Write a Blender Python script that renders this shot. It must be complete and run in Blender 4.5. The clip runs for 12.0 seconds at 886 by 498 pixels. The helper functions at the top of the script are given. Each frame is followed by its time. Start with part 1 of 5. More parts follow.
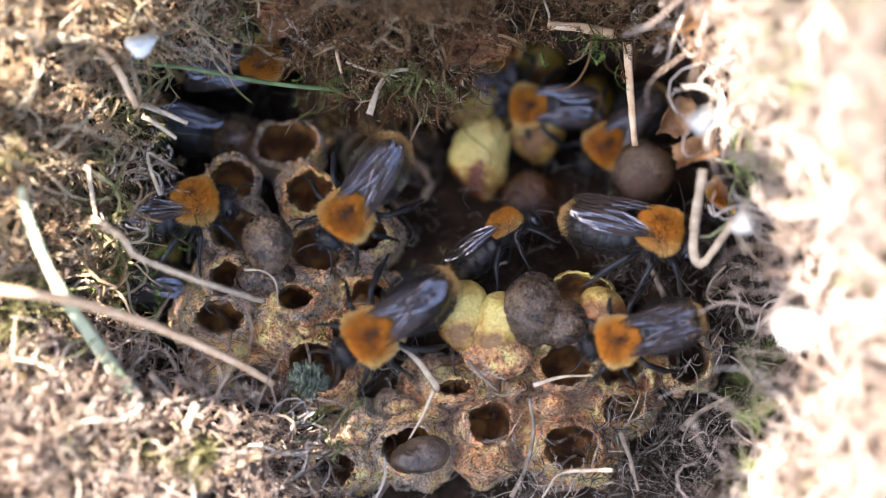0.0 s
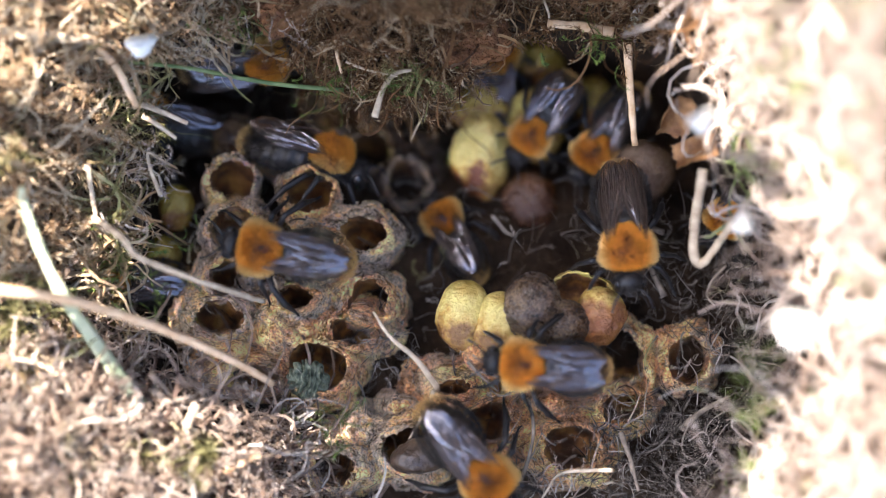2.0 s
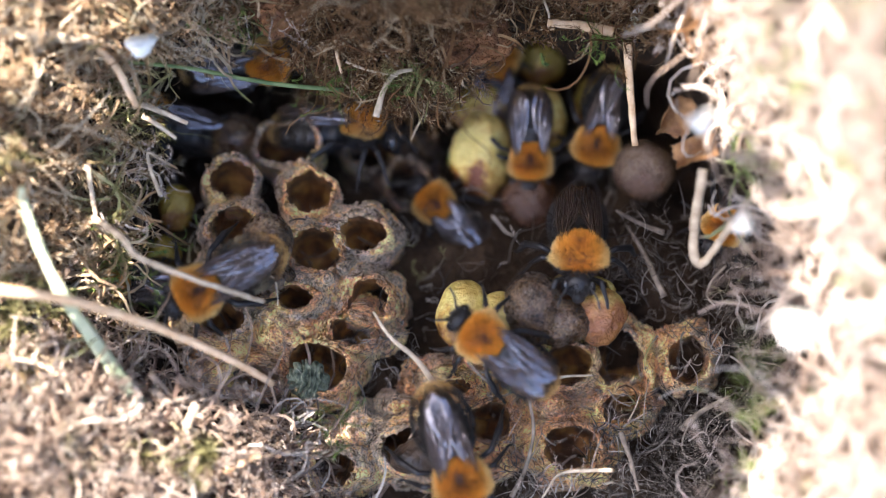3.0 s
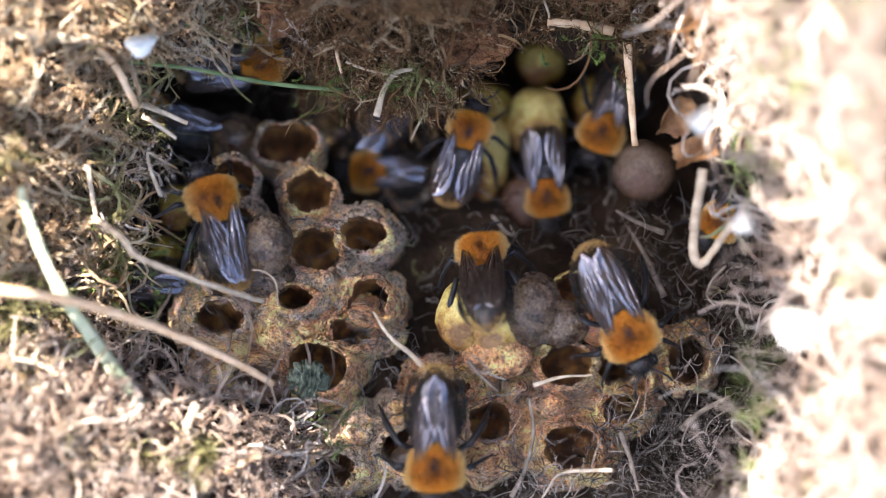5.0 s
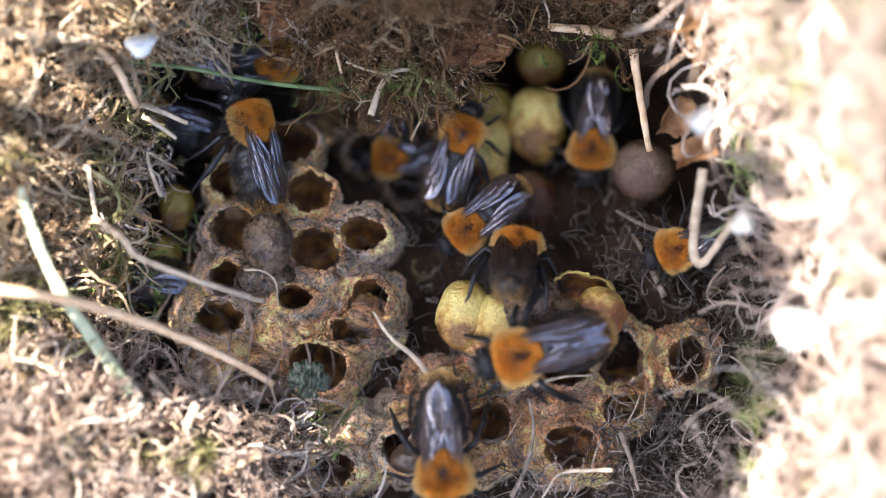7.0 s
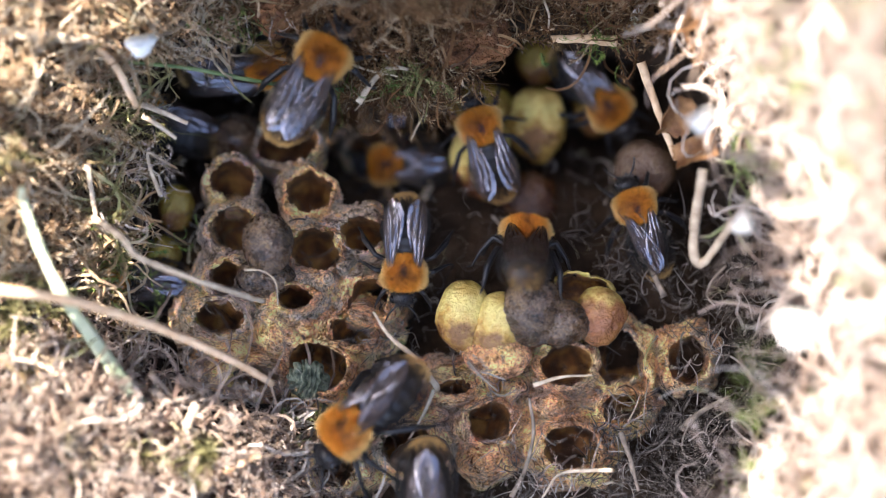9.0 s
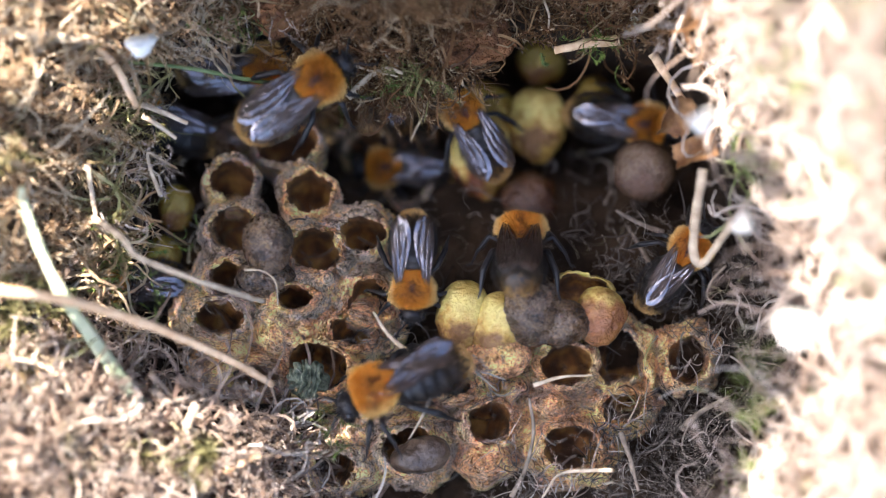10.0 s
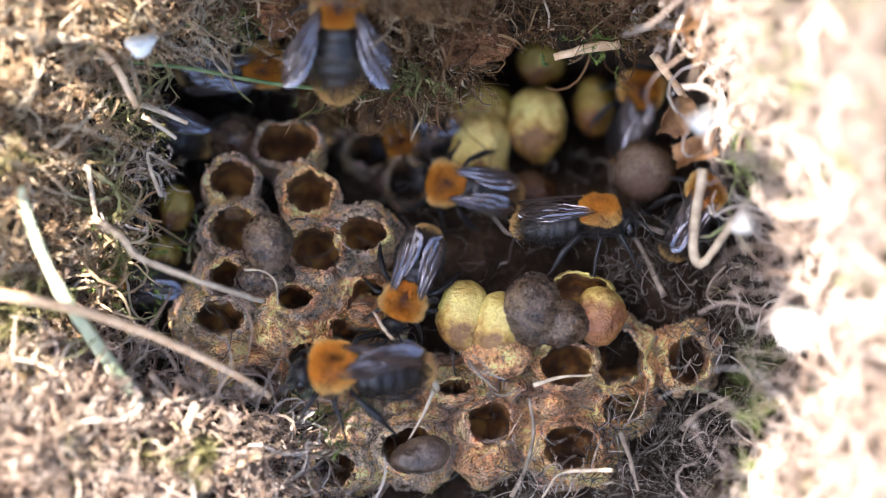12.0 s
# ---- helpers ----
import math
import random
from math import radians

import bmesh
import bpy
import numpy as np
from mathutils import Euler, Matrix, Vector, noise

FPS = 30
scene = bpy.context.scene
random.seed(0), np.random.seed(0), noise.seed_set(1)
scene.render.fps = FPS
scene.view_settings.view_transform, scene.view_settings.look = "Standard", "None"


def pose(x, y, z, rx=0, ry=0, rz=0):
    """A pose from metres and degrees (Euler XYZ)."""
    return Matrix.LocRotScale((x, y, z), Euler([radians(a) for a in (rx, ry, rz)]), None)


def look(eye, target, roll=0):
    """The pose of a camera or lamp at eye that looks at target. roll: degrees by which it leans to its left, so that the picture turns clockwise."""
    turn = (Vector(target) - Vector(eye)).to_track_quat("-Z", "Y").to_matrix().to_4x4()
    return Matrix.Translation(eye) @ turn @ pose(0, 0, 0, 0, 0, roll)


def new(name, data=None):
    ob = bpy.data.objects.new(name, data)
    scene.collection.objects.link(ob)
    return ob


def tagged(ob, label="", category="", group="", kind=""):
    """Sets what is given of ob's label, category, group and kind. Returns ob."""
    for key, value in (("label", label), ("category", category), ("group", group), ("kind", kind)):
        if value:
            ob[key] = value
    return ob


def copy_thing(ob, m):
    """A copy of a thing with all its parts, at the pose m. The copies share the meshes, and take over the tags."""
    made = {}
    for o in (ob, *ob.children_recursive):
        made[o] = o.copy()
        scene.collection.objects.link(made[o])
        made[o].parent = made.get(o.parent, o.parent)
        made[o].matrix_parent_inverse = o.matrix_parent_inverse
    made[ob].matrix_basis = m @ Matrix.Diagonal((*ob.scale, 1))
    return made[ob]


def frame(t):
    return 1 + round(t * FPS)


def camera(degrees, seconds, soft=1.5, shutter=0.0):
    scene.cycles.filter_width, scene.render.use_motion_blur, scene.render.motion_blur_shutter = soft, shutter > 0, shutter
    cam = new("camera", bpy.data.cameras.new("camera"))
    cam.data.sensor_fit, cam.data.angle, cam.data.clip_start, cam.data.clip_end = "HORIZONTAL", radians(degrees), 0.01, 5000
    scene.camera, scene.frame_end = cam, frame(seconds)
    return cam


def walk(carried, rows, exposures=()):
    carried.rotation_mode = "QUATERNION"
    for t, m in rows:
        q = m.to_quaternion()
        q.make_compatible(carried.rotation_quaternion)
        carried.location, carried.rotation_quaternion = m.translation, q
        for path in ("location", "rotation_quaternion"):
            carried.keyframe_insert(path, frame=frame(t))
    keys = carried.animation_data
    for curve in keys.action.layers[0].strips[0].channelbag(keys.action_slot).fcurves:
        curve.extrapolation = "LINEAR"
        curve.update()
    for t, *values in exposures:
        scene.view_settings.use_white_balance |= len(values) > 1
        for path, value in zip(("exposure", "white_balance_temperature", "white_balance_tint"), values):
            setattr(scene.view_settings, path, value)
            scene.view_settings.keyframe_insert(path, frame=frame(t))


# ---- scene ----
# A carder bumblebee nest laid open in a mossy bank. Lengths below are in millimetres, in the frame of the
# nest face: x across, y up the bank, z out of the bank. NEST turns that frame into the world.
MM = 0.001
NEST = pose(0, 0, 0, 25, 0, 0)


def spot(x, y, z):
    return NEST @ Vector((x * MM, y * MM, z * MM))


# ---- camera ----
cam = camera(18, 12.0, soft=0.9, shutter=0.4)
cam.data.dof.use_dof = True
cam.data.dof.focus_distance = 0.2483
cam.data.dof.aperture_fstop = 8.6
EYE = look(spot(0, 0, 247.5), spot(0, 0, 0))
walk(cam, [(0, EYE), (12, EYE)], exposures=((0, 3.38, 6350, 15), (12, 3.38, 6350, 15)))

# ---- light ----
TO_SUN = (NEST.to_3x3() @ Vector((-0.55, 0.25, 0.80))).normalized()
world = bpy.data.worlds.new("sky")
scene.world = world
world.use_nodes = True
sky = world.node_tree.nodes.new("ShaderNodeTexSky")
sky.sky_type = "NISHITA"
sky.sun_disc = False
sky.air_density, sky.dust_density, sky.ozone_density = 0.85, 2.2, 1.0
sky.sun_elevation = math.asin(TO_SUN.z)
sky.sun_rotation = math.atan2(TO_SUN.x, TO_SUN.y)
world.node_tree.links.new(sky.outputs[0], world.node_tree.nodes["Background"].inputs[0])
world.node_tree.nodes["Background"].inputs[1].default_value = 0.095
sun = new("sun", bpy.data.lights.new("sun", "SUN"))
sun.data.energy = 4.0
sun.data.angle = radians(0.5)
sun.data.color = (1.0, 0.91, 0.83)
sun.matrix_world = look(TO_SUN, (0, 0, 0))


# ---- materials ----
def ramp(nt, stops, fac):
    node = nt.nodes.new("ShaderNodeValToRGB")
    els = node.color_ramp.elements
    while len(els) < len(stops):
        els.new(0.5)
    for el, (p, c) in zip(els, stops):
        el.position, el.color = p, (*c, 1)
    nt.links.new(fac, node.inputs[0])
    return node.outputs[0]


def noise_tex(nt, scale, detail=4.0, rough=0.55, coord=None):
    node = nt.nodes.new("ShaderNodeTexNoise")
    node.inputs["Scale"].default_value = scale
    node.inputs["Detail"].default_value = detail
    node.inputs["Roughness"].default_value = rough
    if coord is not None:
        nt.links.new(coord, node.inputs["Vector"])
    return node.outputs["Fac"]


def mixed(nt, fac, a, b, mode="MIX"):
    node = nt.nodes.new("ShaderNodeMix")
    node.data_type, node.blend_type = "RGBA", mode
    for socket, v in ((node.inputs[0], fac), (node.inputs[6], a), (node.inputs[7], b)):
        if isinstance(v, bpy.types.NodeSocket):
            nt.links.new(v, socket)
        elif isinstance(v, tuple):
            socket.default_value = (*v, 1)
        else:
            socket.default_value = v
    return node.outputs[2]


def summed(nt, op, a, b):
    node = nt.nodes.new("ShaderNodeMath")
    node.operation = op
    for socket, v in zip(node.inputs, (a, b)):
        if isinstance(v, bpy.types.NodeSocket):
            nt.links.new(v, socket)
        else:
            socket.default_value = v
    return node.outputs[0]


def blank(name, rough=0.7, spec=0.3):
    m = bpy.data.materials.new(name)
    m.use_nodes = True
    p = m.node_tree.nodes["Principled BSDF"]
    p.inputs["Roughness"].default_value = rough
    p.inputs["Specular IOR Level"].default_value = spec
    return m, m.node_tree, p


def bump(nt, p, height, depth_mm, strength=1.0):
    b = nt.nodes.new("ShaderNodeBump")
    b.inputs["Distance"].default_value = depth_mm * MM
    b.inputs["Strength"].default_value = strength
    nt.links.new(height, b.inputs["Height"])
    nt.links.new(b.outputs[0], p.inputs["Normal"])


def coords(nt):
    return nt.nodes.new("ShaderNodeTexCoord").outputs["Object"]


def place(nt):
    return nt.nodes.new("ShaderNodeNewGeometry").outputs["Position"]


def island(nt):
    return nt.nodes.new("ShaderNodeNewGeometry").outputs["Random Per Island"]


def lit_through(nt, p, colour, amount):
    """Thin dry leaves and hairs let some light through."""
    t = nt.nodes.new("ShaderNodeBsdfTranslucent")
    mix = nt.nodes.new("ShaderNodeMixShader")
    mix.inputs[0].default_value = amount
    nt.links.new(colour, t.inputs[0])
    nt.links.new(p.outputs[0], mix.inputs[1])
    nt.links.new(t.outputs[0], mix.inputs[2])
    nt.links.new(mix.outputs[0], nt.nodes["Material Output"].inputs[0])


def moss_material(name, dry, green, green_from):
    """Dry strands picked from one ramp, living shoots from another, in patches."""
    m, nt, p = blank(name, 0.75, 0.25)
    pos, pick = place(nt), island(nt)
    dry_c = ramp(nt, dry, pick)
    green_c = ramp(nt, green, pick)
    patch = noise_tex(nt, 130, 2, 0.5, pos)
    mask = ramp(nt, [(green_from, (0, 0, 0)), (green_from + 0.08, (1, 1, 1))], patch)
    col = mixed(nt, mask, dry_c, green_c)
    grain = noise_tex(nt, 2500, 3, 0.6, pos)
    col = mixed(nt, 0.5, col, ramp(nt, [(0.3, (0.45, 0.42, 0.4)), (0.7, (1, 1, 1))], grain), "MULTIPLY")
    nt.links.new(col, p.inputs["Base Color"])
    lit_through(nt, p, col, 0.3)
    return m


DRY = [(0.0, (0.16, 0.095, 0.048)), (0.25, (0.31, 0.2, 0.105)), (0.5, (0.42, 0.295, 0.17)), (0.75, (0.48, 0.385, 0.25)), (1.0, (0.57, 0.505, 0.38))]
ROSY = [(0.0, (0.11, 0.07, 0.05)), (0.25, (0.21, 0.15, 0.105)), (0.5, (0.325, 0.245, 0.185)), (0.75, (0.42, 0.345, 0.275)), (1.0, (0.54, 0.485, 0.41))]
GREEN = [(0.0, (0.10, 0.09, 0.03)), (0.5, (0.2, 0.185, 0.07)), (1.0, (0.32, 0.31, 0.14))]
RED = [(0.0, (0.055, 0.026, 0.011)), (0.4, (0.15, 0.072, 0.026)), (0.75, (0.24, 0.14, 0.058)), (1.0, (0.42, 0.33, 0.21))]
GREY = [(0.0, (0.035, 0.028, 0.021)), (0.4, (0.085, 0.07, 0.057)), (0.7, (0.19, 0.162, 0.133)), (1.0, (0.44, 0.39, 0.325))]
moss_left = moss_material("dry_moss", DRY, GREEN, 0.53)
moss_low = moss_material("faded_moss", ROSY, GREEN, 0.62)
moss_top = moss_material("hanging_moss", RED, GREEN, 0.63)
# PALE puts the right rim's sun glare into moss colour; also bleached litter
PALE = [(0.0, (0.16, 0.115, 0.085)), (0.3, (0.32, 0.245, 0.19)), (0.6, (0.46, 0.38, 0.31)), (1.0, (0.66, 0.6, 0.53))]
moss_right = moss_material("sun_painted_moss", PALE, [(0, (0.1, 0.14, 0.04)), (1, (0.24, 0.3, 0.11))], 0.6)
litter_pale = moss_material("pale_litter", PALE, GREEN, 0.7)
moss_fresh = moss_material("fresh_moss", [(0, (0.06, 0.09, 0.015)), (1, (0.2, 0.27, 0.06))], [(0, (0.05, 0.08, 0.015)), (1, (0.16, 0.24, 0.05))], 0.5)
moss_grey = moss_material("nest_litter", GREY, GREEN, 0.62)


def soil_material():
    m, nt, p = blank("humus", 0.95, 0.1)
    pos = place(nt)
    n1, n2 = noise_tex(nt, 180, 5, 0.6, pos), noise_tex(nt, 1800, 4, 0.65, pos)
    col = ramp(nt, [(0.3, (0.014, 0.009, 0.006)), (0.5, (0.032, 0.021, 0.013)), (0.7, (0.08, 0.052, 0.032))], n1)
    col = mixed(nt, 0.7, col, ramp(nt, [(0.3, (0.3, 0.28, 0.25)), (0.7, (1.2, 1.15, 1.1))], n2), "MULTIPLY")
    nt.links.new(col, p.inputs["Base Color"])
    bump(nt, p, n2, 0.5)
    return m


soil = soil_material()


def wax_material(name, tones, rim_colour, gloss, spec=0.6, relief=0.7, grain=1.4, sand=0.85, patchy=0.75, coat=0.4):
    """Old nest wax: patches of several browns, ochre crumbs on the torn edges, a granular skin that glints. Pits are
    painted darker, and pale flecks stand for glints.
    """
    m, nt, p = blank(name, 0.5, spec)
    pos = place(nt)
    n1, n2, n3, n4 = noise_tex(nt, 240, 5, 0.68, pos), noise_tex(nt, 900, 6, 0.75, pos), noise_tex(nt, 4300, 4, 0.75, pos), noise_tex(nt, 420, 3, 0.6, pos)
    k = (0.4, 0.455, 0.5, 0.545, 0.6)
    col = ramp(nt, list(zip(k, tones)), summed(nt, "ADD", summed(nt, "MULTIPLY", n1, 0.75), summed(nt, "MULTIPLY", n2, 0.25)))
    n5 = noise_tex(nt, 170, 5, 0.7, pos)
    col = mixed(nt, ramp(nt, [(0.51, (0, 0, 0)), (0.555, (patchy, patchy, patchy))], n5), col, mixed(nt, n2, (0.16, 0.125, 0.092), (0.56, 0.47, 0.36)))
    # rim holds the torn ochre edges and the ridge highlights painted on the bed
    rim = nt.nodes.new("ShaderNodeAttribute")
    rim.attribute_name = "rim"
    crumb_and_highlight = summed(nt, "ADD", summed(nt, "MULTIPLY", rim.outputs["Fac"], 0.42), summed(nt, "ADD", summed(nt, "MULTIPLY", n4, 1.0), summed(nt, "MULTIPLY", n2, 0.5)))
    col = mixed(nt, ramp(nt, [(1.01, (0, 0, 0)), (1.14, (0.95, 0.95, 0.95))], crumb_and_highlight), col, rim_colour)
    col = mixed(nt, sand, col, ramp(nt, [(0.38, (0.3, 0.26, 0.22)), (0.48, (1.1, 1.08, 1.06)), (0.6, (2.1, 2.05, 2.0))], n3), "MULTIPLY")
    # pale flecks on the highest grains, glints put into the colour
    col = mixed(nt, ramp(nt, [(0.6, (0, 0, 0)), (0.68, (sand, sand, sand))], n3), col, rim_colour)
    # n2 also shapes the bump: its hollows get their shade painted in
    col = mixed(nt, 0.65, col, ramp(nt, [(0.38, (0.32, 0.28, 0.24)), (0.47, (1.1, 1.08, 1.06)), (0.6, (1.5, 1.47, 1.42))], n2), "MULTIPLY")
    nt.links.new(col, p.inputs["Base Color"])
    p.inputs["Subsurface Weight"].default_value = 0.1
    p.inputs["Subsurface Radius"].default_value = (0.0012, 0.0005, 0.00015)
    p.inputs["Subsurface Scale"].default_value = 0.5
    nt.links.new(ramp(nt, [(0.4, (gloss, gloss, gloss)), (0.62, (0.5, 0.5, 0.5))], n2), p.inputs["Roughness"])
    p.inputs["Coat Weight"].default_value = coat
    p.inputs["Coat Roughness"].default_value = 0.2
    bump(nt, p, summed(nt, "ADD", summed(nt, "MULTIPLY", n2, 1.2), summed(nt, "MULTIPLY", n3, grain)), relief)
    if coat < 0.5:
        nt.links.new(p.inputs["Normal"].links[0].from_socket, p.inputs["Coat Normal"])
    else:
        p.inputs["Coat Roughness"].default_value = 0.24
    return m


BROWN, RUST, OCHRE = (0.3, 0.165, 0.085), (0.7, 0.37, 0.165), (0.9, 0.71, 0.3)
wax_warm = wax_material("wax_warm", (BROWN, (0.48, 0.245, 0.115), RUST, (0.8, 0.53, 0.22), OCHRE), (0.86, 0.66, 0.24), 0.18, patchy=0.5)
wax_grey = wax_material("wax_grey", ((0.21, 0.15, 0.1), (0.42, 0.315, 0.215), (0.56, 0.44, 0.31), (0.74, 0.44, 0.19), OCHRE), (0.78, 0.6, 0.22), 0.2, patchy=0.3)
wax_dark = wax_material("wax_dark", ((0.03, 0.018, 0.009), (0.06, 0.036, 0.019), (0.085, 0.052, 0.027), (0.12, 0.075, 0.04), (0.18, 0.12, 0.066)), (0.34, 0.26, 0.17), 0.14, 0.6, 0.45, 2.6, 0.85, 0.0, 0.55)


def inner_material():
    m, nt, p = blank("cocoon_lining", 0.45, 0.4)
    pos = place(nt)
    n1, n2 = noise_tex(nt, 500, 4, 0.6, pos), noise_tex(nt, 3000, 3, 0.6, pos)
    col = ramp(nt, [(0.4, (0.07, 0.035, 0.018)), (0.52, (0.2, 0.085, 0.028)), (0.66, (0.46, 0.25, 0.07))], n1)
    nt.links.new(col, p.inputs["Base Color"])
    bump(nt, p, n2, 0.1)
    return m


lining = inner_material()


def cocoon_material(name, pale, mid, foot, low, high):
    """Silk cocoon: pale crown, brown waxy foot."""
    m, nt, p = blank(name, 0.27, 0.6)
    c = coords(nt)
    sep = nt.nodes.new("ShaderNodeSeparateXYZ")
    nt.links.new(c, sep.inputs[0])
    n1, n2, n3 = noise_tex(nt, 500, 4, 0.6, c), noise_tex(nt, 2600, 4, 0.65, c), noise_tex(nt, 260, 4, 0.6, c)
    h = summed(nt, "ADD", summed(nt, "MULTIPLY", sep.outputs["Y"], 220), summed(nt, "MULTIPLY", summed(nt, "SUBTRACT", n1, 0.5), 1.7))
    col = ramp(nt, [(low, foot), ((low + high) / 2, mid), (high, pale)], summed(nt, "ADD", h, 0.5))
    col = mixed(nt, ramp(nt, [(0.48, (0, 0, 0)), (0.62, (0.7, 0.7, 0.7))], n3), col, mid)
    col = mixed(nt, 0.4, col, ramp(nt, [(0.35, (0.45, 0.36, 0.22)), (0.6, (1.05, 1.05, 1.0))], n2), "MULTIPLY")
    nt.links.new(col, p.inputs["Base Color"])
    p.inputs["Subsurface Weight"].default_value = 0.15
    p.inputs["Subsurface Radius"].default_value = (0.001, 0.0006, 0.0002)
    p.inputs["Subsurface Scale"].default_value = 0.5
    bump(nt, p, summed(nt, "ADD", n2, summed(nt, "MULTIPLY", n1, 0.4)), 0.3)
    return m


silk_yellow = cocoon_material("silk_yellow", (0.6, 0.49, 0.15), (0.4, 0.25, 0.055), (0.18, 0.09, 0.026), 0.16, 0.62)
silk_footed = cocoon_material("silk_footed", (0.66, 0.54, 0.18), (0.48, 0.3, 0.07), (0.13, 0.04, 0.014), 0.0, 0.26)
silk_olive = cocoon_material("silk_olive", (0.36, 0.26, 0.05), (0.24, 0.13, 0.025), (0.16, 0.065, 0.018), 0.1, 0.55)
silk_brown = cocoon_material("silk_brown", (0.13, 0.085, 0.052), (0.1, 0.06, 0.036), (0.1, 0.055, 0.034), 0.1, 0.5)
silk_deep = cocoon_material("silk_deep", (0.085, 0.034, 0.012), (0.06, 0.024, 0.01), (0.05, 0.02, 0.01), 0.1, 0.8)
silk_red = cocoon_material("silk_red", (0.5, 0.36, 0.1), (0.27, 0.12, 0.035), (0.19, 0.075, 0.028), 0.45, 0.98)


def simple(name, colour, colour_2, scale, rough, spec, relief=0.05, through_amount=0.0):
    m, nt, p = blank(name, rough, spec)
    c = coords(nt)
    n = noise_tex(nt, scale, 4, 0.6, c)
    col = ramp(nt, [(0.35, colour), (0.65, colour_2)], n)
    nt.links.new(col, p.inputs["Base Color"])
    bump(nt, p, noise_tex(nt, scale * 5, 3, 0.6, c), relief)
    if through_amount:
        lit_through(nt, p, col, through_amount)
    return m


straw_pale = simple("straw_pale", (0.24, 0.18, 0.115), (0.46, 0.37, 0.255), 900, 0.6, 0.35)
straw_tan = simple("straw_tan", (0.42, 0.26, 0.13), (0.62, 0.45, 0.28), 700, 0.55, 0.35)
straw_grey = simple("straw_grey", (0.09, 0.07, 0.05), (0.24, 0.19, 0.14), 900, 0.7, 0.3)
blade_green = simple("blade_green", (0.075, 0.12, 0.035), (0.17, 0.22, 0.085), 400, 0.45, 0.4, 0.03, 0.3)
blade_pale = simple("blade_pale", (0.3, 0.36, 0.22), (0.5, 0.53, 0.38), 300, 0.7, 0.2, 0.03, 0.3)
white_flake = simple("white_flake", (0.74, 0.74, 0.66), (0.86, 0.86, 0.78), 500, 0.5, 0.4, 0.1, 0.25)
leaf_brown = simple("leaf_brown", (0.12, 0.05, 0.018), (0.3, 0.16, 0.065), 500, 0.6, 0.3, 0.15, 0.25)
bark_red = simple("bark_red", (0.07, 0.03, 0.013), (0.22, 0.1, 0.04), 450, 0.85, 0.2, 0.5)
grub_green = simple("grub_green", (0.02, 0.032, 0.016), (0.2, 0.22, 0.15), 1300, 0.45, 0.3, 0.2)
cap_grey = simple("cap_grey", (0.03, 0.02, 0.014), (0.085, 0.058, 0.038), 600, 0.3, 0.4, 0.12)

chitin = simple("chitin", (0.008, 0.008, 0.009), (0.018, 0.016, 0.015), 900, 0.45, 0.3, 0.03)
plate = simple("plate", (0.010, 0.009, 0.009), (0.02, 0.018, 0.016), 900, 0.42, 0.4, 0.05)
eye_black = simple("eye_black", (0.006, 0.005, 0.005), (0.012, 0.01, 0.01), 3000, 0.12, 0.6, 0.02)


def fur_material(name, stops, along_x=False):
    m, nt, p = blank(name, 0.55, 0.35)
    pick = island(nt)
    if along_x:
        sep = nt.nodes.new("ShaderNodeSeparateXYZ")
        nt.links.new(coords(nt), sep.inputs[0])
        x = summed(nt, "ADD", summed(nt, "MULTIPLY", sep.outputs["X"], -110), summed(nt, "MULTIPLY", pick, 0.08))
        col = ramp(nt, stops, x)
        col = mixed(nt, 0.5, col, ramp(nt, [(0, (0.4, 0.4, 0.4)), (1, (1.2, 1.2, 1.2))], pick), "MULTIPLY")
    else:
        col = ramp(nt, stops, pick)
    nt.links.new(col, p.inputs["Base Color"])
    lit_through(nt, p, col, 0.3)
    return m


def ginger_material():
    """Thorax fur: worn brown disc, ginger ring, paler straw-coloured flanks; each bee a little lighter or darker."""
    m, nt, p = blank("fur_ginger", 0.55, 0.35)
    pick = island(nt)
    flat = nt.nodes.new("ShaderNodeVectorMath")
    flat.operation = "MULTIPLY"
    nt.links.new(coords(nt), flat.inputs[0])
    flat.inputs[1].default_value = (0.8, 1.15, 0)
    size = nt.nodes.new("ShaderNodeVectorMath")
    size.operation = "LENGTH"
    nt.links.new(flat.outputs[0], size.inputs[0])
    r = summed(nt, "ADD", summed(nt, "MULTIPLY", size.outputs["Value"], 330), summed(nt, "MULTIPLY", pick, 0.16))
    col = ramp(nt, [(0.05, (0.16, 0.07, 0.025)), (0.2, (0.46, 0.18, 0.03)), (0.36, (0.72, 0.31, 0.04)), (0.75, (0.78, 0.37, 0.05)), (0.98, (0.74, 0.52, 0.19))], r)
    col = mixed(nt, 0.75, col, ramp(nt, [(0, (0.45, 0.4, 0.35)), (0.6, (1.0, 1.0, 1.0)), (1, (1.2, 1.25, 1.4))], pick), "MULTIPLY")
    info = nt.nodes.new("ShaderNodeObjectInfo")
    col = mixed(nt, 0.6, col, ramp(nt, [(0, (0.7, 0.62, 0.55)), (1, (1.15, 1.15, 1.2))], info.outputs["Random"]), "MULTIPLY")
    nt.links.new(col, p.inputs["Base Color"])
    lit_through(nt, p, col, 0.3)
    return m


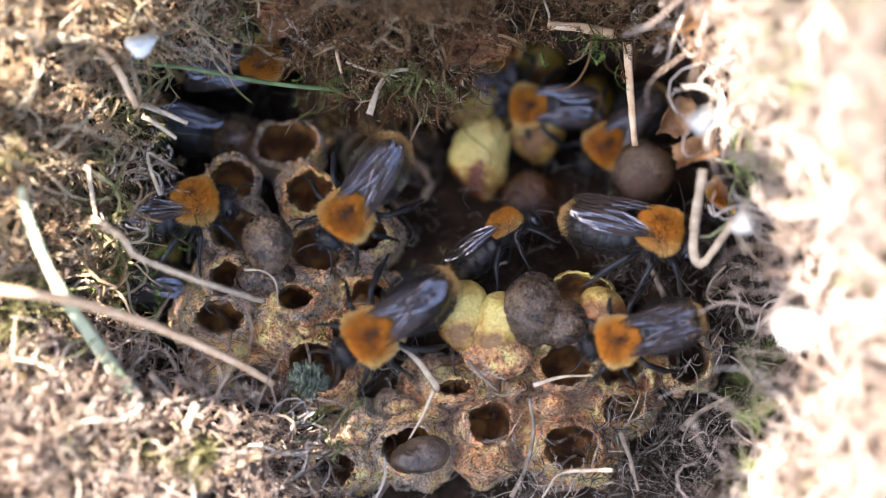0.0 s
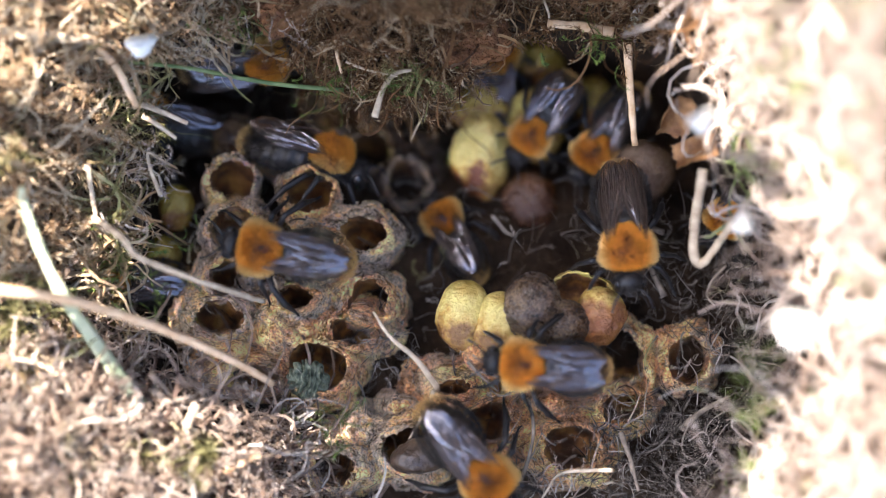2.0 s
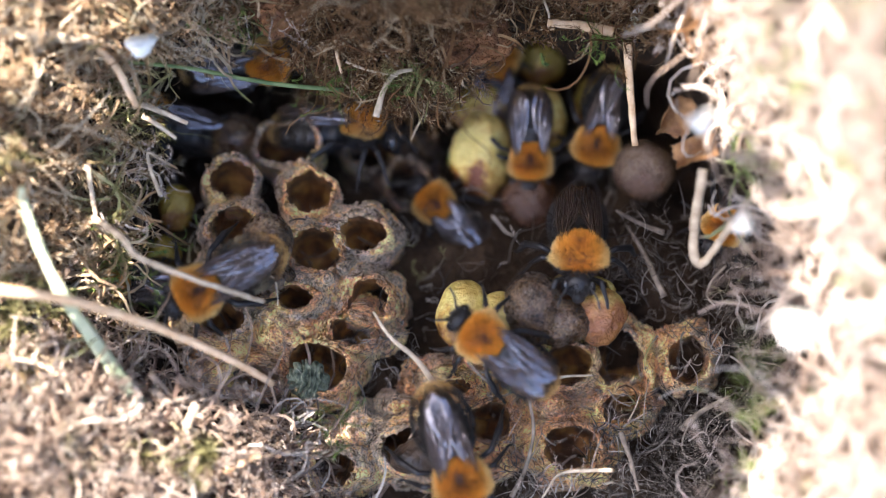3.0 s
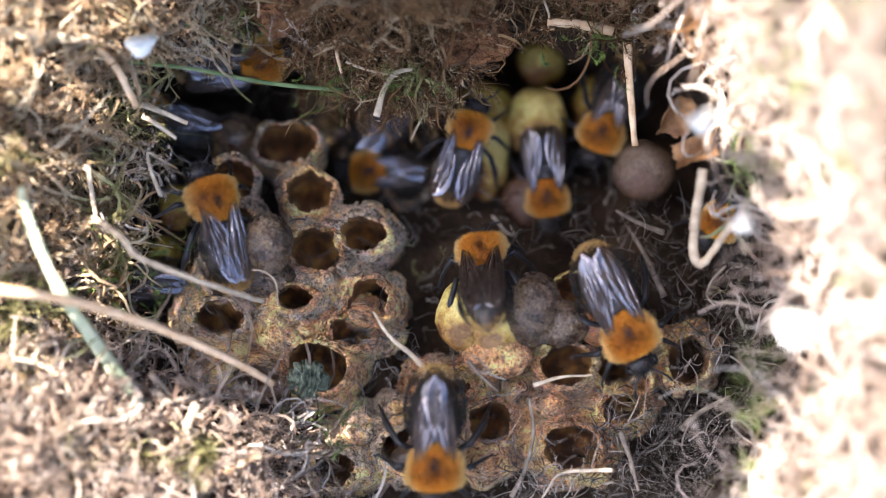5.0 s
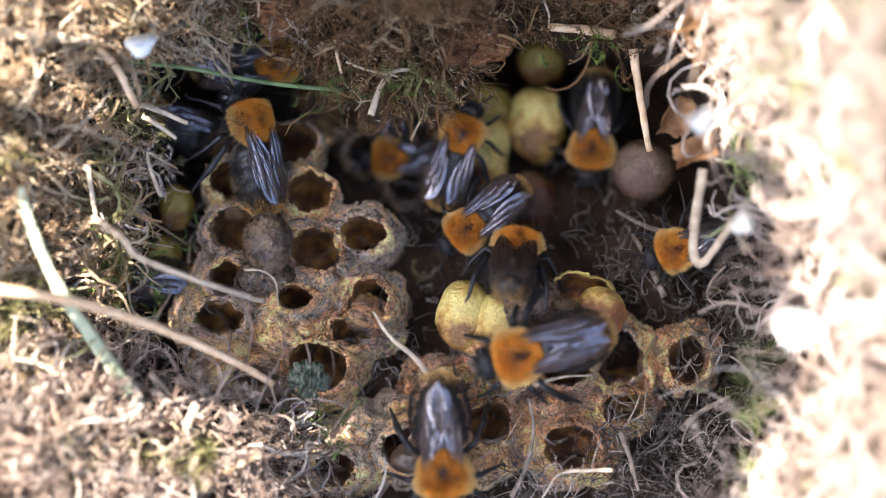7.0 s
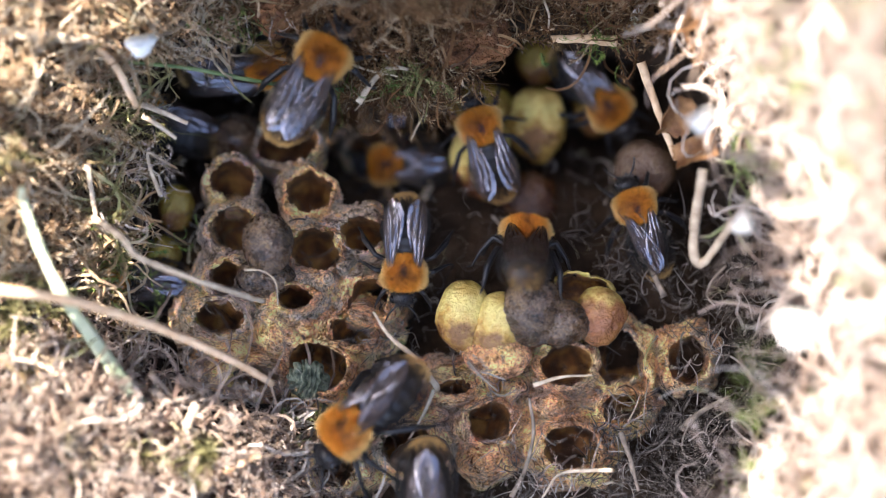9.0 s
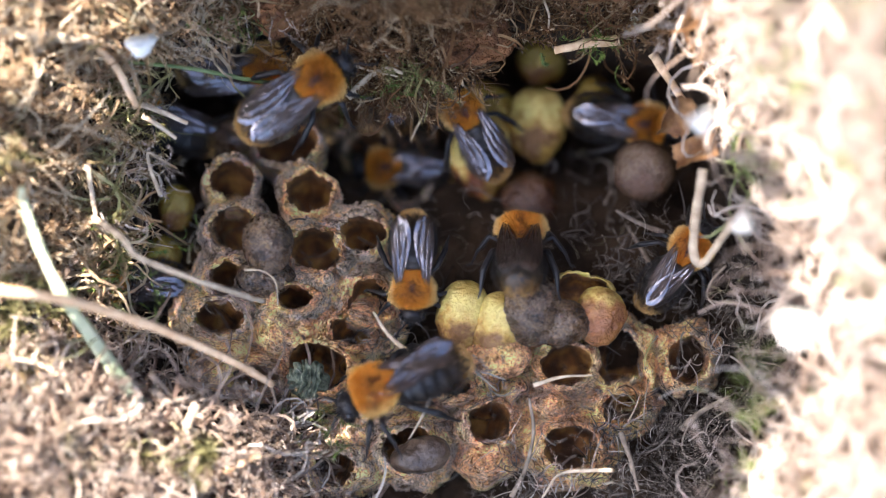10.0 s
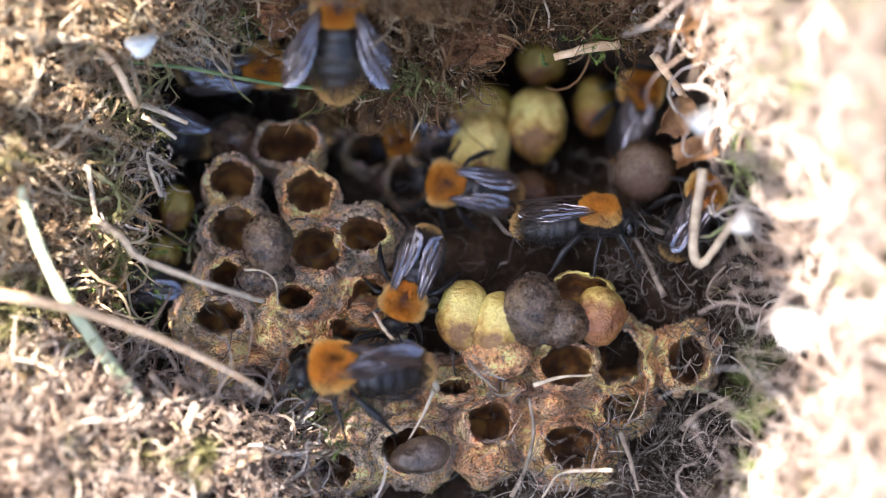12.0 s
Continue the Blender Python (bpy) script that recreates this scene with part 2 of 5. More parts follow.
fur_ginger = ginger_material()
fur_body = fur_material("fur_body", [(0.22, (0.3, 0.26, 0.17)), (0.33, (0.16, 0.135, 0.09)), (0.40, (0.03, 0.026, 0.022)), (0.52, (0.035, 0.03, 0.025)),
                                     (0.56, (0.24, 0.2, 0.12)), (0.72, (0.035, 0.028, 0.022)), (0.82, (0.2, 0.11, 0.035)), (0.92, (0.5, 0.3, 0.1))], True)
fur_dark = fur_material("fur_dark", [(0.2, (0.05, 0.042, 0.034)), (0.5, (0.02, 0.018, 0.016)), (0.78, (0.03, 0.025, 0.02)), (0.87, (0.06, 0.035, 0.015)), (0.94, (0.55, 0.34, 0.12))], True)
fur_black = fur_material("fur_black", [(0, (0.012, 0.01, 0.01)), (1, (0.05, 0.045, 0.04))])


def wing_material():
    m, nt, p = blank("wing_membrane", 0.13, 0.9)
    c = coords(nt)
    n = noise_tex(nt, 700, 3, 0.5, c)
    p.inputs["Base Color"].default_value = (0.07, 0.05, 0.038, 1)
    p.inputs["IOR"].default_value = 2.15
    p.inputs["Specular Tint"].default_value = (0.85, 0.87, 1.0, 1)
    clear = nt.nodes.new("ShaderNodeBsdfTransparent")
    clear.inputs[0].default_value = (0.6, 0.49, 0.4, 1)
    mix = nt.nodes.new("ShaderNodeMixShader")
    mix.inputs[0].default_value = 0.55
    nt.links.new(clear.outputs[0], mix.inputs[1])
    nt.links.new(p.outputs[0], mix.inputs[2])
    nt.links.new(mix.outputs[0], nt.nodes["Material Output"].inputs[0])
    bump(nt, p, n, 0.15)
    return m


membrane = wing_material()
vein_brown = simple("vein_brown", (0.02, 0.012, 0.008), (0.05, 0.03, 0.02), 900, 0.4, 0.4)


# ---- mesh helpers ----
def mesh_of(name, verts, faces, mats, smooth=True, slots=None, rim=None):
    """A mesh from arrays in millimetres."""
    me = bpy.data.meshes.new(name)
    me.from_pydata([tuple(v) for v in np.asarray(verts, float) * MM], [], faces)
    for m in mats if isinstance(mats, (list, tuple)) else [mats]:
        me.materials.append(m)
    if slots is not None:
        me.polygons.foreach_set("material_index", slots)
    if rim is not None:
        me.attributes.new("rim", "FLOAT", "POINT").data.foreach_set("value", np.asarray(rim, np.float32))
    me.polygons.foreach_set("use_smooth", [smooth] * len(me.polygons))
    me.update()
    return me


def fast_mesh(name, co, tris, mat, smooth=False):
    """A large triangle mesh from numpy arrays in millimetres."""
    me = bpy.data.meshes.new(name)
    me.vertices.add(len(co))
    me.vertices.foreach_set("co", (co * MM).astype(np.float32).ravel())
    me.loops.add(len(tris) * 3)
    me.loops.foreach_set("vertex_index", tris.astype(np.int32).ravel())
    me.polygons.add(len(tris))
    me.polygons.foreach_set("loop_start", np.arange(0, len(tris) * 3, 3, dtype=np.int32))
    me.polygons.foreach_set("loop_total", np.full(len(tris), 3, np.int32))
    me.polygons.foreach_set("use_smooth", np.full(len(tris), smooth))
    me.materials.append(mat)
    me.update(calc_edges=True)
    return me


def part(name, me, parent, m=None, label=""):
    ob = new(name, me)
    ob.parent = parent
    if m is not None:
        ob.matrix_basis = m
    return tagged(ob, label)


def local(x, y, z, rx=0, ry=0, rz=0):
    return pose(x * MM, y * MM, z * MM, rx, ry, rz)


def rings_to_faces(n_rings, n, closed=True):
    out = []
    for i in range(n_rings - 1):
        for j in range(n if closed else n - 1):
            k = (j + 1) % n
            out.append((i * n + j, i * n + k, (i + 1) * n + k, (i + 1) * n + j))
    return out


def bumps(verts, scale, amount, seed=0.0, octaves=3):
    """Push points about by turbulent noise."""
    out = []
    for v in verts:
        q = Vector(v) * scale + Vector((seed, seed * 1.7, seed * 0.3))
        d = Vector((0, 0, 0))
        a = 1.0
        for _ in range(octaves):
            d += noise.noise_vector(q) * a
            q, a = q * 2.1, a * 0.5
        out.append(Vector(v) + d * amount)
    return out


def ellipsoid(rx, ry, rz, n=24, rings=16, centre=(0, 0, 0)):
    verts, faces = [], []
    for i in range(rings + 1):
        a = math.pi * i / rings
        for j in range(n):
            b = 2 * math.pi * j / n
            verts.append((centre[0] + rx * math.sin(a) * math.cos(b), centre[1] + ry * math.sin(a) * math.sin(b), centre[2] + rz * math.cos(a)))
    return verts, rings_to_faces(rings + 1, n)


def spline(points, steps):
    """Points along a smooth line through the given ones."""
    p = [Vector(q) for q in points]
    p = [p[0] * 2 - p[1]] + p + [p[-1] * 2 - p[-2]]
    out = []
    for i in range(1, len(p) - 2):
        for s in range(steps):
            t = s / steps
            a, b, c, d = p[i - 1], p[i], p[i + 1], p[i + 2]
            out.append(0.5 * (2 * b + (c - a) * t + (2 * a - 5 * b + 4 * c - d) * t * t + (3 * b - a - 3 * c + d) * t * t * t))
    out.append(p[-2])
    return out


def tube(line, radius, n=6, flat=1.0, taper=(1.0, 1.0)):
    """A tube along a line; flat squeezes it, taper gives its ends' widths."""
    verts = []
    side = None
    for i, q in enumerate(line):
        d = (line[min(i + 1, len(line) - 1)] - line[max(i - 1, 0)]).normalized()
        if side is None:
            side = d.orthogonal().normalized() if abs(d.z) > 0.9 else d.cross(Vector((0, 0, 1))).normalized()
        side = (side - d * side.dot(d)).normalized()
        up = d.cross(side)
        f = i / (len(line) - 1)
        r = radius[i] if isinstance(radius, list) else radius * (taper[0] + (taper[1] - taper[0]) * f)
        for j in range(n):
            a = 2 * math.pi * j / n
            verts.append(q + side * (r * math.cos(a)) + up * (r * flat * math.sin(a)))
    faces = rings_to_faces(len(line), n)
    faces.append(tuple(range(n))[::-1])
    faces.append(tuple(range((len(line) - 1) * n, len(line) * n)))
    return verts, faces


def joined(pieces):
    verts, faces = [], []
    for v, f in pieces:
        k = len(verts)
        verts += list(v)
        faces += [tuple(i + k for i in g) for g in f]
    return verts, faces


# ---- the bank: pit floor and mossy rims ----
L_Y = [-60, -34, -28, -22, -18, -15, -13, -10.5, -8, -3, 2, 7, 12, 16.5, 19, 22, 28, 40]
L_X = [10, 10, -4, -11.2, -10.5, -12, -17, -25, -28.5, -30.2, -29.6, -28, -27.5, -26.5, -19.5, -18, -10, 0]
R_Y = [-50, -30, -22, -18, -13, -8, -3, 2, 7, 12, 17, 25]
R_X = [15, 18, 23.4, 26.6, 29, 31, 29, 27.4, 24.8, 23.6, 22.6, 18]
T_X = [-30, -19.2, -16.7, -13.2, -11.2, -7.2, -2.2, 0.8, 3.3, 5.3, 8.8, 11.8, 15.8, 19.8, 30]
T_Y = [19, 19.5, 21, 17.6, 15.2, 13.4, 12.9, 14, 16, 19.5, 20.5, 17.8, 17.5, 17, 16]


def reach(x, y):
    """How far a place lies inside the left, right and upper rim, in millimetres."""
    return np.interp(y, L_Y, L_X) - x, x - np.interp(y, R_Y, R_X), y - np.interp(x, T_X, T_Y)


def bank_height(x, y):
    dl, dr, dt = reach(x, y)
    # added rises out of view, left past 28 and top past 10, block skylight
    hl = np.interp(dl, [-2.5, 0, 2, 6, 14, 28, 50, 110], [-30, -4.5, -1, 2, 5, 8, 24, 20])
    hb = np.interp(y, [-90, -52, -36, -30], [4, 5, -4, -30])
    hr = np.interp(dr, [-2.5, 0, 3, 10, 25, 60, 120], [-30, 1, 10, 27, 46, 48, 8])
    ht = np.interp(dt, [-1.0, 0, 1.5, 6, 10, 18, 40, 100], [-30, -9, -4, -0.5, 8, 45, 95, 60])
    floor = np.interp(y, [-40, -10, 0, 5, 10, 15, 20, 30], [-6, -7, -8, -12, -19, -24, -28, -30])
    return np.maximum.reduce([hl, hr, ht, hb, floor])


def build_ground():
    xs = np.linspace(-130, 120, 320)
    ys = np.linspace(-120, 120, 300)
    gx, gy = np.meshgrid(xs, ys)
    gz = bank_height(gx, gy)
    lump = np.array([noise.turbulence(Vector((x * 0.12, y * 0.12, 3)), 4, False) for x, y in zip(gx.ravel(), gy.ravel())]).reshape(gx.shape)
    gz = gz + (lump - 0.6) * 2.5
    co = np.stack([gx, gy, gz], -1).reshape(-1, 3) * MM
    m = np.array(NEST.to_3x3())
    co = co @ m.T
    nx, ny = len(xs), len(ys)
    i = np.arange(nx * ny).reshape(ny, nx)
    quads = np.stack([i[:-1, :-1], i[:-1, 1:], i[1:, 1:], i[1:, :-1]], -1).reshape(-1, 4).tolist()
    # the outer land: rings that carry on from the sheet's edge to the horizon
    edge = np.concatenate([i[0, :-1], i[:-1, -1], i[-1, :0:-1], i[:0:-1, 0]])
    prev = edge
    verts = [co]
    base = co[edge]
    count = len(co)
    flat = np.stack([gx.ravel()[edge] * MM, gy.ravel()[edge] * MM * 0.906, base[:, 2]], -1)
    for k in (1.8, 3, 8, 40, 300, 5000):
        ring = flat * [k, k, 1]
        ring[:, 2] = base[:, 2] * max(0.0, 1 - k / 8.0) - 0.02 * min(k, 8) / 8
        idx = np.arange(count, count + len(edge))
        verts.append(ring)
        n = len(edge)
        for j in range(n):
            quads.append([int(prev[j]), int(idx[j]), int(idx[(j + 1) % n]), int(prev[(j + 1) % n])])
        prev, count = idx, count + n
    me = bpy.data.meshes.new("ground")
    me.from_pydata([tuple(v) for v in np.concatenate(verts)], [], quads)
    me.materials.append(soil)
    me.polygons.foreach_set("use_smooth", [True] * len(me.polygons))
    tagged(new("ground", me), "dark crumbly soil of the mossy bank", "ground", kind="structure")


build_ground()


# ---- moss ----
rng = np.random.default_rng(7)


def strand_template(length, radius, curl, seed, leaves=0, leaf=0.5, ribbon=False):
    """One curled stem, with or without leaflets, growing along +x; points and triangles."""
    r = random.Random(seed)
    n = 9
    q, d, line = Vector((0, 0, 0)), Vector((1, 0, 0)), []
    w = Vector((r.uniform(-1, 1), r.uniform(-1, 1), r.uniform(-1, 1)))
    for i in range(n):
        line.append(q.copy())
        w += Vector((r.uniform(-1, 1), r.uniform(-1, 1), r.uniform(-1, 1))) * 0.7
        d = (d + d.cross(w) * curl * 0.35).normalized()
        q = q + d * (length / (n - 1))
    verts, faces = tube(line, radius, 2 if ribbon else 3, taper=(1.0, 0.45))
    tris = []
    for f in faces:
        if len(f) == 4:
            tris += [(f[0], f[1], f[2]), (f[0], f[2], f[3])]
        elif len(f) == 3:
            tris.append(f)
    for k in range(leaves):
        f = (k + 0.7) / leaves * (n - 1.01)
        i = int(f)
        o = line[i].lerp(line[i + 1], f - i)
        ax = (line[i + 1] - line[i]).normalized()
        side = ax.orthogonal().normalized()
        side.rotate(Matrix.Rotation(k * 2.4 + r.uniform(-0.4, 0.4), 3, ax))
        out = (ax * r.uniform(0.3, 0.9) + side).normalized()
        wide = out.cross(ax).normalized()
        ll = leaf * r.uniform(0.6, 1.2)
        b = len(verts)
        verts += [o, o + out * ll * 0.45 + wide * ll * 0.15, o + out * ll * 0.45 - wide * ll * 0.15, o + out * ll + ax * ll * r.uniform(-0.2, 0.4)]
        tris += [(b, b + 1, b + 2), (b + 1, b + 3, b + 2)]
    return np.array([tuple(v) for v in verts]), np.array(tris)


STEMS = [strand_template(random.uniform(5, 11), random.uniform(0.09, 0.2), random.uniform(0.6, 1.6), 10 + i) for i in range(8)]
SHOOTS = [strand_template(random.uniform(4, 8), 0.07, random.uniform(0.5, 1.3), 40 + i, leaves=56, leaf=random.uniform(0.42, 0.7)) for i in range(8)]
FIBRES = [strand_template(random.uniform(4, 9), random.uniform(0.025, 0.045), random.uniform(0.5, 1.5), 70 + i) for i in range(8)]
RIBBONS = [strand_template(random.uniform(3, 8), random.uniform(0.12, 0.24), random.uniform(0.1, 0.6), 90 + i, ribbon=True) for i in range(6)]


def tangle(name, roots, lean, mat, mix, label, size=1.0, spread=1.0, lift=0.0):
    """Many strands as one mesh. roots: n x 3; lean: mean way of growth; mix: shares of stems, shoots, fibres, ribbons."""
    n = len(roots)
    kind = rng.choice(4, n, p=mix)
    cos, tris, count = [], [], 0
    for k, templates in enumerate((STEMS, SHOOTS, FIBRES, RIBBONS)):
        which = rng.integers(0, len(templates), n)
        for t, (tv, tf) in enumerate(templates):
            sel = np.where((kind == k) & (which == t))[0]
            if not len(sel):
                continue
            x = lean[sel] + rng.normal(0, spread, (len(sel), 3))
            x /= np.linalg.norm(x, axis=1)[:, None] + 1e-9
            y = np.cross(x, rng.normal(0, 1, (len(sel), 3)))
            y /= np.linalg.norm(y, axis=1)[:, None] + 1e-9
            z = np.cross(x, y)
            s = size * rng.uniform(0.5, 1.25, (len(sel), 1, 1))
            m = np.stack([x, y, z], -1)
            pts = np.einsum("nij,vj->nvi", m, tv) * s + roots[sel][:, None, :]
            cos.append(pts.reshape(-1, 3))
            off = count + np.arange(len(sel))[:, None, None] * len(tv)
            tris.append((tf[None] + off).reshape(-1, 3))
            count += len(sel) * len(tv)
    me = fast_mesh(name, np.concatenate(cos), np.concatenate(tris), mat)
    ob = new(name, me)
    ob.matrix_world = NEST
    return tagged(ob, label, "moss", kind="stuff")


def roots_in(n, x0, x1, y0, y1, which, lo, hi):
    """Random root points on the bank where the rim named by which is reached by lo to hi."""
    out = np.zeros((0, 3))
    while len(out) < n:
        x, y = rng.uniform(x0, x1, n * 3), rng.uniform(y0, y1, n * 3)
        d = reach(x, y)[which]
        ok = (d > lo) & (d < hi)
        z = bank_height(x[ok], y[ok])
        out = np.concatenate([out, np.stack([x[ok], y[ok], z], -1)])
    return out[:n]


def all_moss():
    r = roots_in(5200, -44, 0, -26, 24, 0, -0.3, 40)
    lean = np.tile([0.35, 0.0, 0.35], (len(r), 1))
    low = r[:, 1] + rng.normal(0, 1.5, len(r)) < -7
    tangle("moss_cushion", r[~low], lean[~low], moss_left, [0.42, 0.34, 0.17, 0.07], "tangled brown and olive dry moss on the bank")
    tangle("moss_cushion", r[low], lean[low], moss_low, [0.42, 0.3, 0.16, 0.12], "faded pinkish brown moss in the sun")
    r = roots_in(700, -120, -44, -50, 80, 0, 10, 100)
    tangle("moss_cushion", r, np.tile([0.3, 0, 0.8], (len(r), 1)), moss_left, [0.4, 0.4, 0.1, 0.1], "brown dry moss beyond the nest opening", size=2.2)
    r = roots_in(3600, -20, 24, 11, 25, 2, -0.2, 14)
    r = r[(r[:, 0] < 2.5) | (reach(r[:, 0], r[:, 1])[2] > 2.0) & (rng.random(len(r)) < 0.75)]
    r = r[(r[:, 0] > -12) | (reach(r[:, 0], r[:, 1])[2] > 1.6)]
    tangle("hanging_moss", r, np.tile([0.0, -0.45, 0.5], (len(r), 1)), moss_top, [0.16, 0.34, 0.46, 0.04], "reddish brown moss hanging over the nest opening", size=0.8)
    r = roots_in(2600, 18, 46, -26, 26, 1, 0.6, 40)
    tangle("moss_cushion", r, np.tile([-0.1, 0.0, 0.75], (len(r), 1)), moss_right, [0.4, 0.42, 0.08, 0.1], "rim moss coloured pale to stand for strong sun", size=1.15)
    r = roots_in(1000, 19, 32, -24, 6, 1, -7, 1.5)
    r[:, 2] = rng.uniform(-6, 0, len(r))
    r = r[(r[:, 0] > 26) | (r[:, 1] < -13)]
    tangle("nest_litter", r, np.tile([-0.1, 0.0, 0.35], (len(r), 1)), moss_grey, [0.3, 0.35, 0.3, 0.05], "grey dry moss fragments beside the wax cells", size=0.6)
    x, y = rng.uniform(-26, 26, 900), rng.uniform(-24, 14, 900)
    r = np.stack([x, y, bank_height(x, y) + rng.uniform(0, 1.5, 900)], -1)
    r = r[r[:, 2] < -3]
    tangle("nest_litter", r, np.tile([0, 0, 0.15], (len(r), 1)), moss_grey, [0.25, 0.25, 0.45, 0.05], "grey plant litter on the nest floor", size=0.6)
    x, y = rng.uniform(-21, 22, 90), rng.uniform(-23, 4, 90)
    r = np.stack([x, y, rng.uniform(-0.8, 0.6, 90)], -1)
    tangle("nest_litter", r, np.tile([0, 0, 0.0], (len(r), 1)), moss_grey, [0.12, 0.08, 0.76, 0.04], "fine grey fibres strewn over the wax", size=0.45)


all_moss()


# ---- an unseen leafy stem, added above the bank to shade the nest ----
def leafy_stem():
    way = Vector((-0.55, 0.25, 0.80)).normalized()
    r = random.Random(4)
    top = new("leafy_stem")
    top.matrix_world = NEST
    tagged(top, "unseen green leafy stem added to shade the nest", "plant")
    stem = spline([(-190, 70, 2), (-170, 64, 60), (-130, 50, 105), (-90, 40, 125), (-60, 30, 130)], 8)
    part("stem", mesh_of("stem", *tube(stem, 2.2, 8, 1, (1.2, 0.5)), blade_green), top)
    co, tris = [], []
    for layer in range(2):
        for gx in np.arange(-34, 37, 4.2):
            for gy in np.arange(-34, 50, 4.2):
                x, y = gx + r.uniform(-1.6, 1.6), gy + r.uniform(-1.6, 1.6)
                # gaps in the added leaves, where sun is to reach the moss
                if x < -8.2 and y < -13 or x > 15 and y < -17 and r.random() < 0.3 or x < -25 and y > 3 and r.random() < 0.7 or x < -18 and y > 14 and r.random() < 0.75 or x < -25 and r.random() < 0.75 or x < -28 and r.random() < 0.6 or x > 24 and y > 4 or x > 32 and y < -18:
                    continue
                o = Vector((x, y, 0)) + way * r.uniform(125, 165)
                ax = Vector((r.gauss(0, 1), r.gauss(0, 1), r.gauss(0, 0.5))).normalized()
                nrm = (way + Vector((r.gauss(0, 0.3), r.gauss(0, 0.3), r.gauss(0, 0.3)))).normalized()
                ax = (ax - nrm * ax.dot(nrm)).normalized()
                side = nrm.cross(ax)
                ll, ww, b = r.uniform(4.2, 5.6), r.uniform(2.6, 3.6), len(co)
                if x < -20:
                    ll, ww = ll * 0.7, ww * 0.7
                for f, g, h in ((-1, 0, 0.4), (-0.45, 0.9, 0.3), (-0.45, -0.9, 0.3), (-0.4, 0, -0.3), (0.35, 0.8, 0.3), (0.35, -0.8, 0.3), (0.4, 0, -0.3), (1, 0, -0.8)):
                    co.append(o + ax * ll * f + side * ww * g + nrm * h)
                tris += [(b, b + 1, b + 3), (b, b + 3, b + 2), (b + 1, b + 4, b + 6), (b + 1, b + 6, b + 3), (b + 3, b + 6, b + 5), (b + 3, b + 5, b + 2), (b + 4, b + 7, b + 6), (b + 6, b + 7, b + 5)]
    part("foliage", fast_mesh("foliage", np.array([tuple(v) for v in co]), np.array(tris), blade_green, True), top)


leafy_stem()


# ---- brood comb ----
def cell_mesh(rx, ry, depth, seed, mats, ragged=0.5, thick=1.0):
    """An opened cell: outer wall, torn rim and lined inside, its mouth at z = 0."""
    r = (rx + ry) / 2
    w = 0.5 * thick
    prof = [(r + w * 0.9, -depth, 0), (r + w * 1.5, -depth * 0.6, 0), (r + w * 1.4, -1.5, 0), (r + w * 1.15, -0.8, 0.15), (r + w * 0.85, -0.3, 0.5), (r + w * 0.6, -0.06, 1),
            (r + w * 0.4, 0.03, 1), (r + w * 0.15, -0.02, 1), (r - 0.02, -0.35, 0.4), (r - 0.02, -0.8, 0), (r + 0.1, -1.6, 0), (r + 0.12, -depth * 0.55, 0), (r * 0.85, -depth * 0.8, 0),
            (r * 0.5, -depth * 0.95, 0), (0.02, -depth, 0)]
    n = 96
    verts, rim = [], []
    for k, (q, z, e) in enumerate(prof):
        for j in range(n):
            a = 2 * math.pi * j / n
            c = Vector((math.cos(a), math.sin(a), 0))
            tear = noise.noise(c * 1.6 + Vector((seed, 0, 0))) * 2.2 + noise.noise(c * 5 + Vector((0, seed, 0))) * 1.1 + noise.noise(c * 13 + Vector((0, seed, 5))) * 0.5
            zz = z + max(0.0, 1 + z / 2.0) * tear * ragged
            jag = 0.17 * noise.noise(c * 1.5 + Vector((0, 0, seed))) + (0.06 * noise.noise(c * 4 + Vector((3, 0, seed))) + 0.05 * noise.noise(c * 14 + Vector((seed, 4, 0))) if -0.9 < z else 0)
            qq = q * (1 + jag)
            verts.append((qq * c.x * rx / r, qq * c.y * ry / r, zz))
            rim.append(e * min(1.0, max(0.1, 0.75 + 1.5 * noise.noise(c * 1.4 + Vector((seed, seed, 2))))))
    verts = bumps(bumps(verts, 0.9, 0.26, seed, 4), 3.2, 0.11, seed + 3, 2)
    faces = rings_to_faces(len(prof), n)
    slots = [1 if f[0] // n >= 8 else 0 for f in faces]
    return mesh_of("cell", verts, faces, mats, slots=slots, rim=rim)


